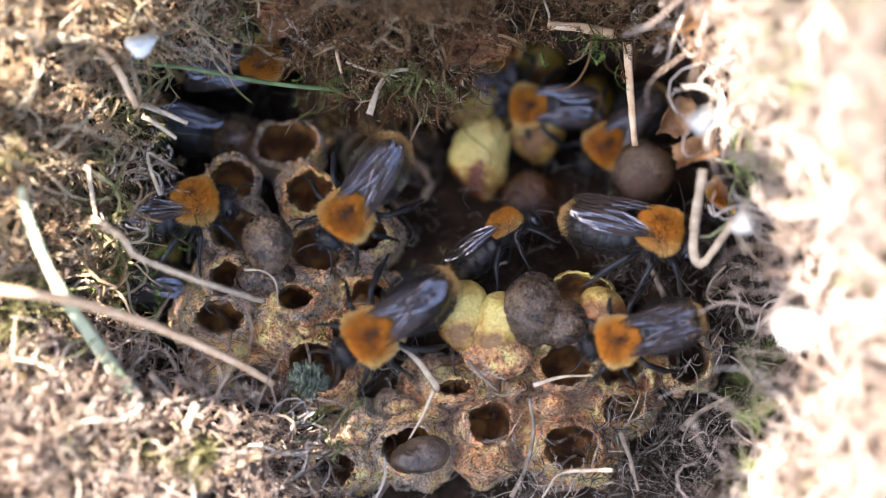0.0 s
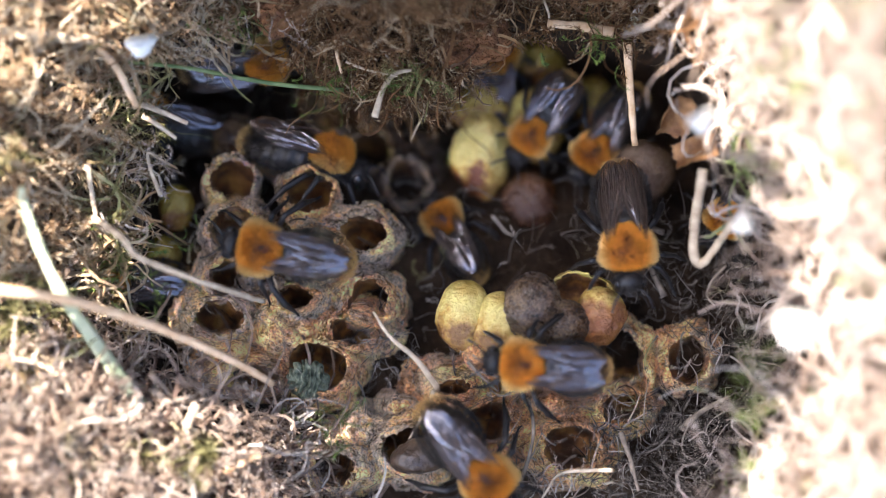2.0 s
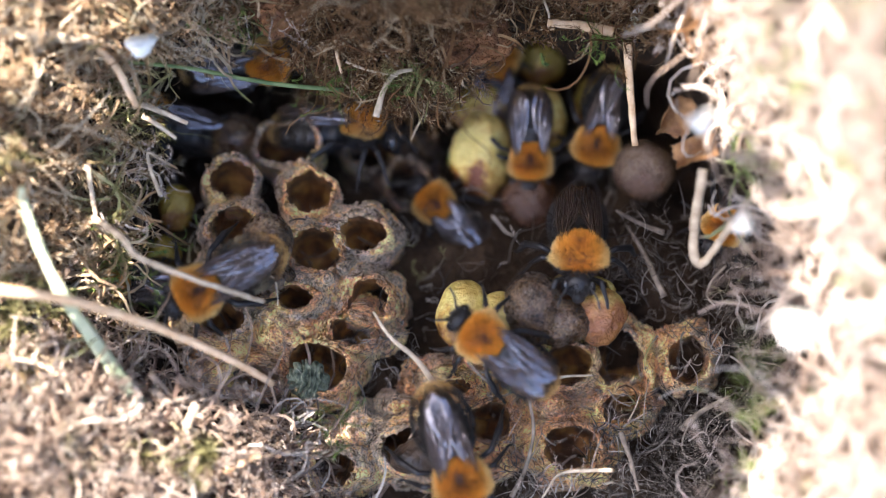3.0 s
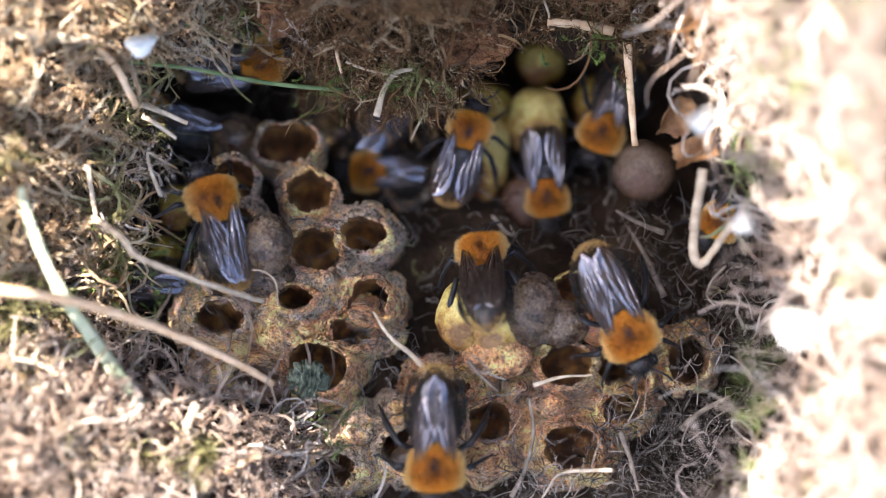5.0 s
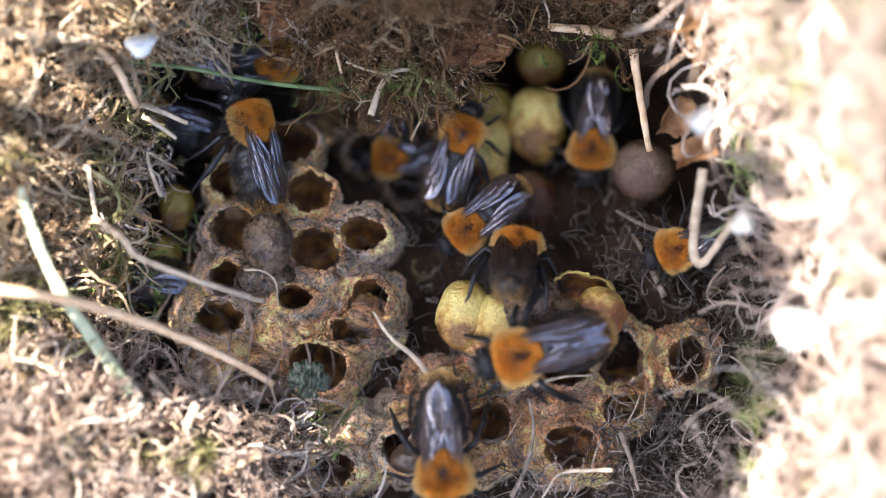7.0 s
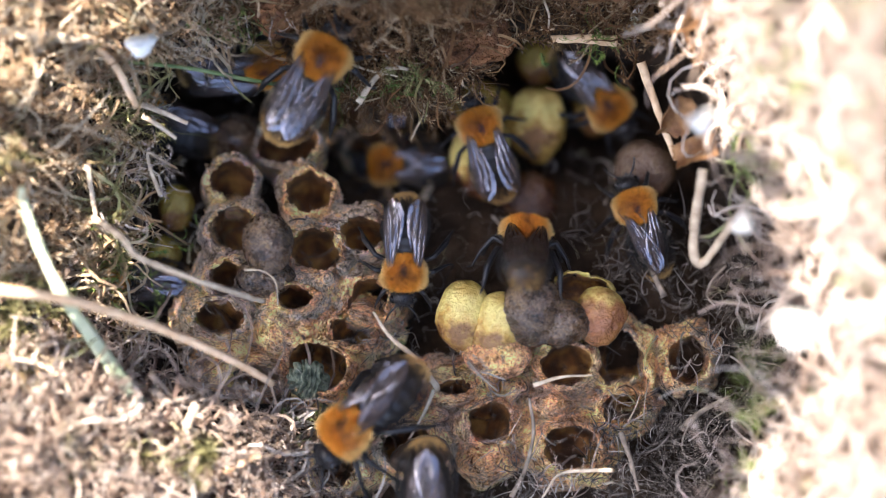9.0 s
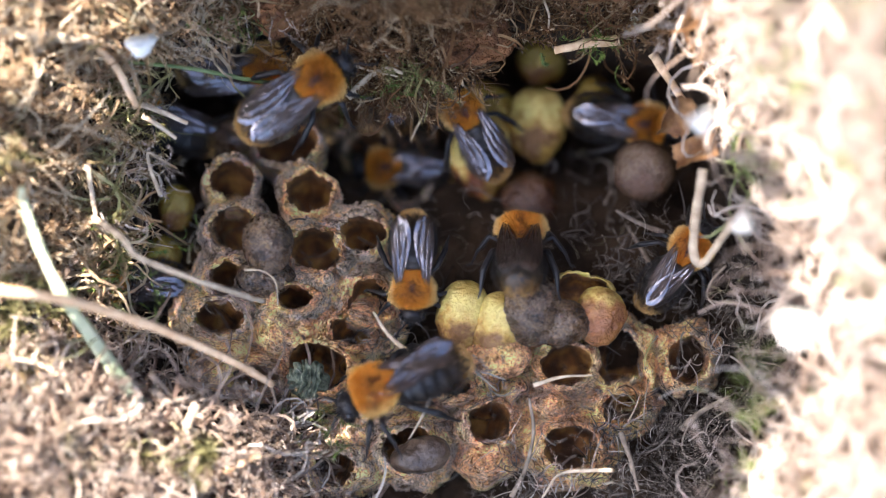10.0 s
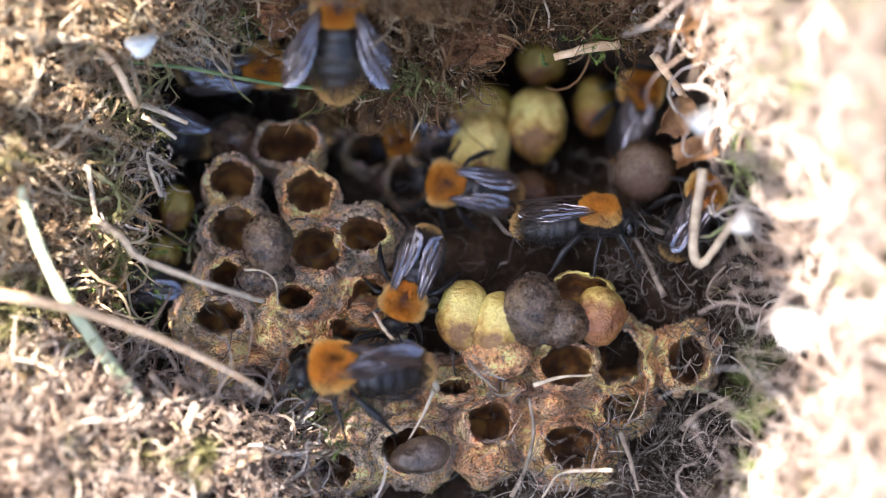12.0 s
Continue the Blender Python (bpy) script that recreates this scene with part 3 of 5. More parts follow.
def comb_body(name, cells, solids, mat, parent):
    """The wax between the cells: each mouth stands on its own barrel, with valleys between and swells where the wax is closed."""
    cx, cy, cz, rx, ry = (np.array([c[i] for c in list(cells) + list(solids)]) for i in range(5))
    full = np.arange(len(cx)) >= len(cells)
    step = 0.1
    xs = np.arange((cx - rx).min() - 3.5, (cx + rx).max() + 3.5, step)
    ys = np.arange((cy - ry).min() - 3.5, (cy + ry).max() + 3.5, step)
    gx, gy = np.meshgrid(xs, ys)
    wob = np.array([noise.noise_vector(Vector((x * 0.45, y * 0.45, cx[0]))) for x, y in zip(gx.ravel(), gy.ravel())]).reshape(*gx.shape, 3)
    dx, dy = (gx[..., None] - cx), (gy[..., None] - cy)
    q = np.sqrt((dx / rx) ** 2 + (dy / ry) ** 2)
    d = (q - 1) * np.minimum(rx, ry)
    wx, wy = dx + wob[..., :1] * 0.8, dy + wob[..., 1:2] * 0.8
    qs = np.sqrt((wx / rx) ** 2 + (wy / ry) ** 2)
    ds = (qs - 1) * np.minimum(rx, ry)
    barrel = cz - 0.8 - 2.3 * np.maximum(ds - 0.3, 0) ** 1.15
    swell = cz - 0.3 - 2.0 * qs ** 2.2
    each = np.where(full, swell, barrel)
    z = np.log(np.exp(np.clip(each * 4.2, -80, 80)).sum(-1)) / 4.2
    hole = d[..., ~full].min(-1)
    pts = [(x, y) for x, y in zip(gx.ravel(), gy.ravel())]
    mid = np.array([noise.turbulence(Vector((x * 0.7, y * 0.7, cy[0])), 3, True) for x, y in pts]).reshape(gx.shape)
    fine = np.array([noise.turbulence(Vector((x * 2.4, y * 2.4, cx[0])), 3, True) for x, y in pts]).reshape(gx.shape)
    grit = np.array([max(0.0, noise.noise(Vector((x * 3.6, y * 3.6, cx[0] + 4)))) for x, y in pts]).reshape(gx.shape)
    z = z + (mid - 0.4) * 1.05 + (fine - 0.4) * 0.6 + grit * 0.34
    # ridges are painted paler: crumbs on them, and the highlights their edges catch
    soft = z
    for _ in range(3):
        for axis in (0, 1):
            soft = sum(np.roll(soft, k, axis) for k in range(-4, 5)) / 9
    lit_crest = np.clip((z - soft) * 1.1, 0, 0.6)
    keep = z > z.max() - 6.5
    z = np.where(hole < 0.12, z - 7.0, z)
    idx = -np.ones(gx.shape, int)
    idx[keep] = np.arange(keep.sum())
    verts = np.stack([gx[keep], gy[keep], z[keep]], -1)
    f = np.stack([idx[:-1, :-1], idx[:-1, 1:], idx[1:, 1:], idx[1:, :-1]], -1).reshape(-1, 4)
    f = f[(f >= 0).all(1)].tolist()
    return part(name, mesh_of(name, verts, f, mat, rim=np.clip(np.maximum(0.7 - np.abs(hole[keep]) / 0.7, lit_crest[keep]), 0, 1)), parent)


def comb(label, cells, mat_body, solids=(), depth=7.5):
    """cells: (x, y, z, rx, ry, wax, tilt about x, tilt about y); solids: wax swells with no opening"""
    top = new("brood_comb")
    top.matrix_world = NEST
    tagged(top, label, "brood comb")
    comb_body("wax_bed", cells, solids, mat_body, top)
    for i, (x, y, z, rx, ry, wax, tx, ty) in enumerate(cells):
        part("cell", cell_mesh(rx, ry, depth, x * 3.1 + y, [wax, lining], 0.62, 0.85), top, local(x, y, z, tx, ty, 0))
    return top


def blob(name, x, y, z, rx, ry, rz, mat, seed, rough=0.3, scale=0.35, turn=0, n=64, rings=42, grains=0.0):
    verts, faces = ellipsoid(rx, ry, rz, n, rings)
    verts = bumps(verts, scale, rough, seed, 4)
    verts = bumps(verts, 2.2, rough * 0.22, seed + 5, 3)
    if grains:
        verts = bumps(verts, 5.5, grains, seed + 9, 2)
    return name, mesh_of(name, verts, faces, mat, rim=[0.0] * len(verts)), local(x, y, z, 0, 0, turn)


def loose_blob(name, x, y, z, rx, ry, rz, mat, seed, label, category, group="", **more):
    n, me, m = blob(name, x, y, z, rx, ry, rz, mat, seed, **more)
    ob = new(n, me)
    ob.matrix_world = NEST @ m
    return tagged(ob, label, category, group)


comb("cluster of opened brown wax cells with torn yellow rims", [
    (-14.19, 9.82, -7.00, 2.6, 2.1, wax_grey, -14, 0), (-18.98, 6.33, -5.00, 2.0, 1.9, wax_grey, -14, 5), (-12.14, 5.13, -4.00, 2.15, 1.9, wax_warm, -12, 0),
    (-18.67, 1.82, -3.00, 2.1, 2.0, wax_grey, -8, 8), (-11.49, 0.05, -2.00, 2.3, 2.0, wax_warm, -10, 0), (-7.26, 1.46, -2.20, 2.05, 1.6, wax_grey, -12, -8),
    (-19.04, -2.66, -1.20, 1.8, 1.5, wax_grey, -4, 6), (-13.19, -4.25, 0.20, 1.6, 1.15, wax_warm, -8, 0), (-19.97, -6.11, -0.30, 2.1, 1.5, wax_grey, -8, 6),
    (-6.74, -4.48, -1.60, 1.8, 1.9, wax_warm, -6, -14)], wax_grey, [(-15.67, -5.94, 0.40, 1.2, 0.9), (-10.19, -2.95, 0.20, 0.8, 0.8), (-8.74, -1.46, -1.00, 0.8, 0.8), (-21.75, -4.96, -0.60, 0.8, 0.8)])
comb("opened wax cells with ochre torn edges beside the moss", [
    (-8.22, -7.22, -0.60, 2.0, 1.4, wax_warm, -10, -10), (-11.21, -10.46, -0.20, 2.5, 2.3, wax_warm, -2, -6), (-16.70, -11.35, 0.00, 2.0, 1.1, wax_warm, -12, 4)], wax_warm, [(-14.17, -7.53, 0.50, 2.2, 1.3), (-19.19, -8.95, 0.10, 2.0, 0.9), (-11.94, -6.69, 0.30, 1.2, 0.8)])
comb("cluster of opened reddish wax cells with ragged yellow rims", [
    (4.20, -15.46, -0.20, 1.95, 1.75, wax_warm, -4, 4), (11.40, -17.60, 0.00, 2.5, 2.1, wax_warm, -2, -4), (10.99, -10.23, -0.80, 2.3, 1.9, wax_warm, -6, 0),
    (1.05, -12.27, -0.50, 1.4, 0.75, wax_warm, -16, 0), (15.90, -9.83, -3.20, 2.0, 2.7, wax_grey, 0, -4),
    (21.93, -9.90, -2.60, 1.9, 2.1, wax_grey, -2, -12), (15.90, -14.29, -1.60, 1.8, 1.3, wax_warm, 8, -10)], wax_warm, [(3.89, -19.15, 0.60, 2.2, 1.4), (10.04, -13.83, 0.30, 2.0, 1.0), (6.30, -12.70, 0.00, 1.2, 1.0),
    (18.40, -10.51, -1.40, 0.8, 2.0), (4.80, -10.45, 0.00, 1.6, 1.0), (-1.20, -14.72, -0.40, 1.6, 0.8)])
comb("grey-brown wax cells at the foot of the comb", [
    (-2.95, -17.69, 0.20, 2.3, 1.9, wax_grey, 0, 10), (-9.58, -19.40, 0.60, 1.8, 1.5, wax_grey, 0, 12)], wax_grey, [(-6.72, -16.24, -0.60, 2.4, 1.8), (-4.22, -14.01, -1.00, 1.4, 0.9)])
# this bed takes wax_dark so that the deep shade is in its colour
comb("grey wax cells deep in the nest, bed coloured dark for shade", [
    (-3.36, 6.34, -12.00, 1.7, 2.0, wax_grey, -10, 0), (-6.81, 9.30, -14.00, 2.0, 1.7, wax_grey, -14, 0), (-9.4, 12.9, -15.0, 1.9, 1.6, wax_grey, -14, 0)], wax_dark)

EGGS = "domed cocoons in the nest"
loose_blob("cocoon", 1.90, -6.06, -0.50, 2.45, 3.3, 2.3, silk_yellow, 1.2, "pale yellow silk cocoon with a torn cap", "cocoon", EGGS, rough=0.22)
loose_blob("cocoon", 4.75, -6.9, 0.20, 2.2, 3.2, 2.2, silk_yellow, 4.2, "yellow silk cocoon with a reddish brown foot", "cocoon", EGGS, rough=0.22, turn=-10)
loose_blob("cocoon", 13.9, -5.95, 0.00, 2.15, 2.6, 2.0, silk_red, 5.2, "reddish brown cocoon with a yellow crown", "cocoon", EGGS, rough=0.3)
loose_blob("cocoon", 3.47, 8.72, -12.50, 2.7, 4.2, 2.6, silk_footed, 6.2, "pale yellow cocoon with a red-brown foot", "cocoon", EGGS, rough=0.42)
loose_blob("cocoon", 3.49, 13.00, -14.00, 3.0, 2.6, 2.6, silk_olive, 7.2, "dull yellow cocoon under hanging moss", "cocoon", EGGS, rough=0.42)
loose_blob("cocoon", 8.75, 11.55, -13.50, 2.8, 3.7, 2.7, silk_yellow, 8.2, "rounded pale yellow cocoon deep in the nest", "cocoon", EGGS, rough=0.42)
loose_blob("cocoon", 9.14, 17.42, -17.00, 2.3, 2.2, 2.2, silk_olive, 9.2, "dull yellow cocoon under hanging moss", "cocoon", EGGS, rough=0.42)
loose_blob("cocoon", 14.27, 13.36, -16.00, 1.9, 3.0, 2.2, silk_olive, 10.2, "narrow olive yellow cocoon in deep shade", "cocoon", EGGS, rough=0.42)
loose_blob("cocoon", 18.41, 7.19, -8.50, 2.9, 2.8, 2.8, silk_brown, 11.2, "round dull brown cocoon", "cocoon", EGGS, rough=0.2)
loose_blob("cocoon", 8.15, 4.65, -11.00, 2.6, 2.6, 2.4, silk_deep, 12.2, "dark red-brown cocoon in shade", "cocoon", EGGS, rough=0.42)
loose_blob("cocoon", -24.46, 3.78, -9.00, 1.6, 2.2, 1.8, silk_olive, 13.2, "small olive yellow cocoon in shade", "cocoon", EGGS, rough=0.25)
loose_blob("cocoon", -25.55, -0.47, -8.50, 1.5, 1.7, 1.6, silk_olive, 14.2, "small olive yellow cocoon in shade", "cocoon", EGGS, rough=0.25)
lump = loose_blob("wax_lump", -15.47, 0.45, 0.40, 2.2, 2.8, 2.3, wax_dark, 15.2, "dark brown wax dome on the comb", "wax dome", rough=0.18, n=170, rings=110, grains=0.075)
loose_blob("wax_lump", -15.76, -2.56, -0.90, 2.6, 1.7, 1.5, wax_dark, 17.2, "dark brown wax skirt on the comb", "wax dome", rough=0.42, n=170, rings=110, grains=0.075)
loose_blob("wax_lump", 7.92, -5.33, 0.80, 2.75, 3.2, 2.5, wax_dark, 16.2, "dark brown granular wax dome", "wax dome", rough=0.28, n=170, rings=110, grains=0.075)
loose_blob("wax_lump", 10.08, -6.54, 0.40, 3.2, 2.1, 2.2, wax_dark, 18.2, "dark brown granular wax bulge", "wax dome", rough=0.42, n=170, rings=110, grains=0.075)
loose_blob("wax_lump", 4.7, -9.35, 0.1, 3.1, 2.1, 2.1, wax_warm, 22.2, "reddish brown granular wax round the cocoons' feet", "wax dome", rough=0.4, n=150, rings=100, grains=0.07)
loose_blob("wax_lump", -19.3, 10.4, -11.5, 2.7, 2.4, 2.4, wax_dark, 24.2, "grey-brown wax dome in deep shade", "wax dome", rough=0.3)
loose_blob("sealed_cap", -1.9, -18.20, 0.60, 2.7, 1.7, 1.5, cap_grey, 19.2, "smooth grey-brown sealed brood cap", "brood cap", rough=0.3, turn=12)


def cup():
    me = cell_mesh(2.5, 1.35, 4.0, 21.0, [silk_yellow, lining], 0.2, 0.7)
    ob = new("honey_cup", me)
    ob.matrix_world = NEST @ local(12.32, -3.56, -0.40, -8, 0, -6)
    tagged(ob, "open wax cup with a pale yellow lip", "wax cup")


cup()


def grub():
    """A curled husk: one dome whose skin is folded into furrows round the curl."""
    verts, faces = ellipsoid(1.75, 1.6, 1.2, 120, 80)
    out = []
    for v in verts:
        q = Vector(v)
        w = q + noise.noise_vector(q * 1.1) * 0.6
        fold = math.sin((w.x + 0.3 * w.y * w.y) * 11)
        tooth = 0.4 * noise.noise(q * 2.5) + 0.12 * noise.noise(q * 7)
        out.append(q + q.normalized() * (0.24 * fold + 0.25 * tooth))
    ob = new("larva", mesh_of("larva", out, faces, grub_green))
    ob.matrix_world = NEST @ local(-11.95, -11.55, -0.35, 0, 0, -15)
    tagged(ob, "grey-green furrowed larva husk inside an open cell", "larva")


grub()


# ---- stalks, blades and flakes ----
def stalk(name, mat, radius, flat, taper, label, category, group, *points):
    line = spline([Vector(p) for p in points], 8)
    verts, faces = tube(line, radius, 8, flat, taper)
    verts = bumps(verts, 0.9, radius * 0.18, radius * 31 + len(points), 2)
    ob = new(name, mesh_of(name, verts, faces, mat))
    ob.matrix_world = NEST
    return tagged(ob, label, category, group)


S = "loose straws round the nest"
long_straw = stalk("straw", straw_tan, 0.47, 0.7, (1.0, 0.7), "long tan straw arching over the comb", "straw", S, (-39.04, -3.17, 13.00), (-33.49, -3.95, 12.00), (-28.50, -5.23, 10.00), (-22.54, -7.58, 7.00), (-17.87, -9.92, 4.50), (-14.85, -11.83, 2.50))
stalk("straw", straw_pale, 0.36, 0.6, (0.9, 0.6), "pale thin bent straw over the cells", "straw", S, (-30.45, 2.75, 4.00), (-27.7, 1.0, 6.5), (-26.15, -0.68, 7.3), (-22.05, -2.37, 7.2), (-17.8, -3.86, 5.0), (-15.65, -4.65, 2.0))
stalk("straw", straw_pale, 0.55, 0.5, (1, 0.8), "pale straw lying across the moss", "straw", S, (-39.55, 19.09, 7.00), (-35.18, 18.41, 7.00), (-30.20, 18.10, 6.00))
stalk("straw", straw_tan, 0.36, 0.6, (1, 0.8), "tan straw leaning on the moss", "straw", S, (-30.44, 18.10, 6.00), (-28.37, 15.73, 5.00), (-26.66, 12.35, 4.00))
stalk("grass_blade", blade_green, 0.21, 0.35, (0.8, 1.0), "thin green grass blade across the opening", "grass", "", (-27.46, 16.35, 3.00), (-22.02, 15.82, 2.00), (-15.20, 14.65, 0.00), (-8.85, 14.14, -1.50))
stalk("grass_blade", blade_pale, 0.68, 0.25, (0.6, 1.0), "pale blue-green grass blade in the moss", "grass", "", (-36.2, 5.35, 8.5), (-35.0, 1.5, 8.5), (-32.9, -3.35, 8.0), (-29.8, -8.2, 7.0), (-26.3, -13.6, 4.0))
nudged_straw = stalk("straw", straw_pale, 0.32, 0.45, (0.5, 1.0), "short curled pale straw hanging from moss", "straw", S, (-3.11, 15.98, -0.50), (-4.70, 15.55, 0.00), (-5.79, 14.02, 0.50), (-6.48, 11.86, 0.80))
stalk("straw", straw_pale, 0.36, 0.4, (0.35, 1.0), "pale straw stuck between the cells", "straw", S, (-6.15, -5.51, 2.00), (-4.66, -7.64, 2.00), (-2.43, -9.63, 1.80), (-0.72, -11.9, 1.20), (-0.55, -12.5, 0.80))
stalk("straw", straw_pale, 0.24, 0.4, (1.0, 0.3), "pale straw lying in an open cell", "straw", S, (7.98, -12.03, 0.50), (10.28, -11.32, 0.60), (13.37, -11.12, 0.60))
leaning_straw = stalk("straw", straw_tan, 0.42, 0.5, (1, 0.7), "tan straw standing at the rim", "straw", S, (16.37, 18.37, -1.00), (16.65, 14.64, -1.50), (17.17, 9.24, -2.50))
upper_straw = stalk("straw", straw_tan, 0.5, 0.5, (0.7, 1.0), "tan straw at the upper moss", "straw", S, (9.24, 19.93, -1.00), (12.35, 19.63, -1.00), (15.14, 19.17, -1.50))
stalk("straw", straw_pale, 0.45, 0.6, (1, 0.8), "pale bent straw below the sunlit moss", "straw", S, (22.49, 6.88, 6.00), (21.95, 2.99, 5.00), (21.84, -0.44, 4.00), (22.58, -1.23, 4.00), (23.95, 0.78, 6.00), (24.97, 2.47, 8.00))
stalk("straw", straw_grey, 0.42, 0.5, (1, 0.8), "grey straw across the upper moss", "straw", S, (15.99, 19.22, 1.00), (19.56, 19.61, 3.00), (22.74, 19.27, 6.00))
stalk("straw", straw_grey, 0.3, 0.5, (1, 0.5), "grey straw in the litter", "straw", S, (21.09, -15.98, -0.50), (22.80, -14.45, 0.00), (25.25, -13.02, 0.50))
stalk("straw", straw_grey, 0.28, 0.5, (1, 0.5), "grey straw in the litter", "straw", S, (15.67, -16.17, 0.40), (16.51, -18.41, 0.60), (17.24, -21.38, 0.80))
stalk("straw", straw_grey, 0.22, 0.4, (0.6, 1), "grey-white straw between open cells", "straw", S, (7.58, -13.16, 0.80), (7.97, -16.13, 1.00), (7.26, -19.36, 1.20), (6.03, -21.86, 1.00))
stalk("straw", straw_pale, 0.22, 0.4, (0.5, 1), "grey-white straw below an open cell", "straw", S, (8.76, -21.84, 1.20), (10.24, -19.84, 1.40), (12.72, -19.48, 1.50), (14.96, -19.43, 1.50))
stalk("straw", straw_grey, 0.26, 0.5, (0.5, 1), "thin grey straw in the deep nest", "straw", S, (15.55, 3.51, -4.00), (17.58, 2.34, -4.00), (19.87, 1.47, -4.00))
stalk("straw", straw_grey, 0.3, 0.5, (0.5, 1), "thin grey straw in the deep nest", "straw", S, (16.63, 2.09, -5.00), (18.09, -0.46, -4.00), (19.79, -4.25, -3.00))
stalk("straw", straw_pale, 0.4, 0.5, (0.6, 1), "bright short straw on the sunlit moss", "straw", S, (-22.39, -16.78, 6.00), (-21.96, -15.01, 7.00), (-21.10, -13.31, 8.00))
stalk("straw", straw_grey, 0.3, 0.5, (1, 0.6), "dark straw in the moss", "straw", S, (-25.08, -12.15, 6.00), (-23.61, -13.12, 6.00), (-21.66, -12.64, 6.00))
stalk("straw", straw_pale, 0.3, 0.5, (1, 0.6), "pale straw sticking from the moss edge", "straw", S, (-26.48, 12.70, 2.00), (-24.55, 11.98, 1.50), (-22.51, 11.10, 1.00))
stalk("straw", straw_pale, 0.26, 0.5, (1, 0.6), "pale straw sticking from the moss edge", "straw", S, (-26.39, 11.70, 2.00), (-25.00, 10.86, 2.00), (-23.46, 9.69, 1.50))
stalk("straw", straw_pale, 0.34, 0.5, (1, 0.6), "grey-white curled straw in moss", "straw", S, (-37.12, -9.47, 7.00), (-34.20, -10.06, 7.00), (-32.02, -12.10, 7.00), (-31.29, -14.53, 7.00))
stalk("straw", straw_grey, 0.12, 1, (1, 0.5), "fine curled root fibre", "straw", S, (24.85, -1.44, 2.00), (23.51, -2.93, 2.00), (23.36, -4.41, 2.00), (25.49, -4.79, 3.00), (26.86, -4.77, 4.00))
stalk("straw", straw_pale, 0.12, 1, (1, 0.5), "fine pale fibre over the cells", "straw", S, (-17.53, -1.84, 1.00), (-15.85, -1.94, 1.60), (-14.69, -2.93, 1.80), (-14.54, -4.93, 1.00))
stalk("straw", straw_grey, 0.18, 0.6, (1, 0.5), "grey twig shred beside yellow cocoons", "straw", S, (2.18, -9.87, 2.00), (3.27, -11.10, 2.20), (4.77, -12.46, 1.80))


stalk("straw", straw_tan, 0.16, 0.5, (1, 0.8), "short tan straw hanging in the upper moss", "straw", S, (-9.58, 18.41, 0.50), (-9.33, 17.01, 0.60), (-8.94, 15.52, 0.40))
stalk("straw", straw_pale, 0.13, 0.6, (1, 0.6), "thin pale straw in the upper moss", "straw", S, (-8.59, 16.54, 0.20), (-6.68, 15.81, 0.60), (-3.94, 15.23, 0.40))
stalk("straw", straw_grey, 0.15, 0.6, (1, 0.6), "thin grey straw in the upper moss", "straw", S, (-7.80, 20.05, 0.00), (-5.94, 18.01, 0.60), (-3.95, 16.13, 0.30))
stalk("straw", straw_pale, 0.2, 0.5, (1, 0.6), "pale straw hanging in the upper moss", "straw", S, (-2.09, 21.86, 1.00), (-2.39, 20.45, 1.20), (-3.59, 19.77, 1.00))
stalk("straw", straw_pale, 0.14, 0.5, (1, 0.5), "thin pale root hanging at the opening", "straw", S, (8.94, 22.14, -1.00), (9.44, 20.63, -1.00), (9.24, 19.04, -1.20))
stalk("straw", straw_pale, 0.22, 0.5, (1, 0.5), "pale straw end at the moss edge", "straw", S, (-24.80, 4.77, 1.50), (-25.49, 6.50, 2.00), (-25.89, 8.48, 2.00), (-24.04, 7.40, 1.60))
stalk("straw", straw_pale, 0.3, 0.5, (1, 0.5), "pale straw lying in the moss", "straw", S, (-30.94, 7.43, 4.00), (-30.60, 4.97, 4.00), (-30.11, 2.26, 4.00))
stalk("straw", straw_tan, 0.3, 0.5, (1, 0.5), "tan straw lying in sunlit moss", "straw", S, (-18.98, -19.22, 6.00), (-16.30, -18.10, 6.00), (-12.99, -17.66, 4.00))
stalk("straw", straw_grey, 0.3, 0.5, (1, 0.5), "grey straw lying in the moss", "straw", S, (-25.43, -10.73, 5.00), (-23.71, -12.69, 5.00), (-22.15, -15.56, 6.00))
stalk("straw", straw_pale, 0.2, 0.5, (1, 0.5), "thin pale straw on the lower comb", "straw", S, (-0.80, -12.39, 1.20), (-1.79, -14.64, 1.00), (-2.99, -16.81, 0.60))


def flake(x, y, z, size, turn, label):
    verts, faces = [], []
    n = 14
    for k, h in ((0, 0.12), (1, -0.12)):
        for j in range(n):
            a = 2 * math.pi * j / n
            r = size * (1 + 0.18 * math.sin(3 * a + 1))
            verts.append((1.5 * r * math.cos(a), 1.1 * r * math.sin(a), h + 0.12 * math.cos(2 * a)))
    verts += [(0, 0, 0.35), (0, 0, 0.1)]
    for j in range(n):
        k = (j + 1) % n
        faces += [(j, k, 2 * n), (n + k, n + j, 2 * n + 1), (j, n + j, n + k, k)]
    ob = new("flake", mesh_of("flake", bumps(verts, 0.8, 0.2, x), faces, white_flake))
    ob.matrix_world = NEST @ local(x, y, z, -15, 20, turn)
    tagged(ob, label, "flake", "papery flakes on the moss")


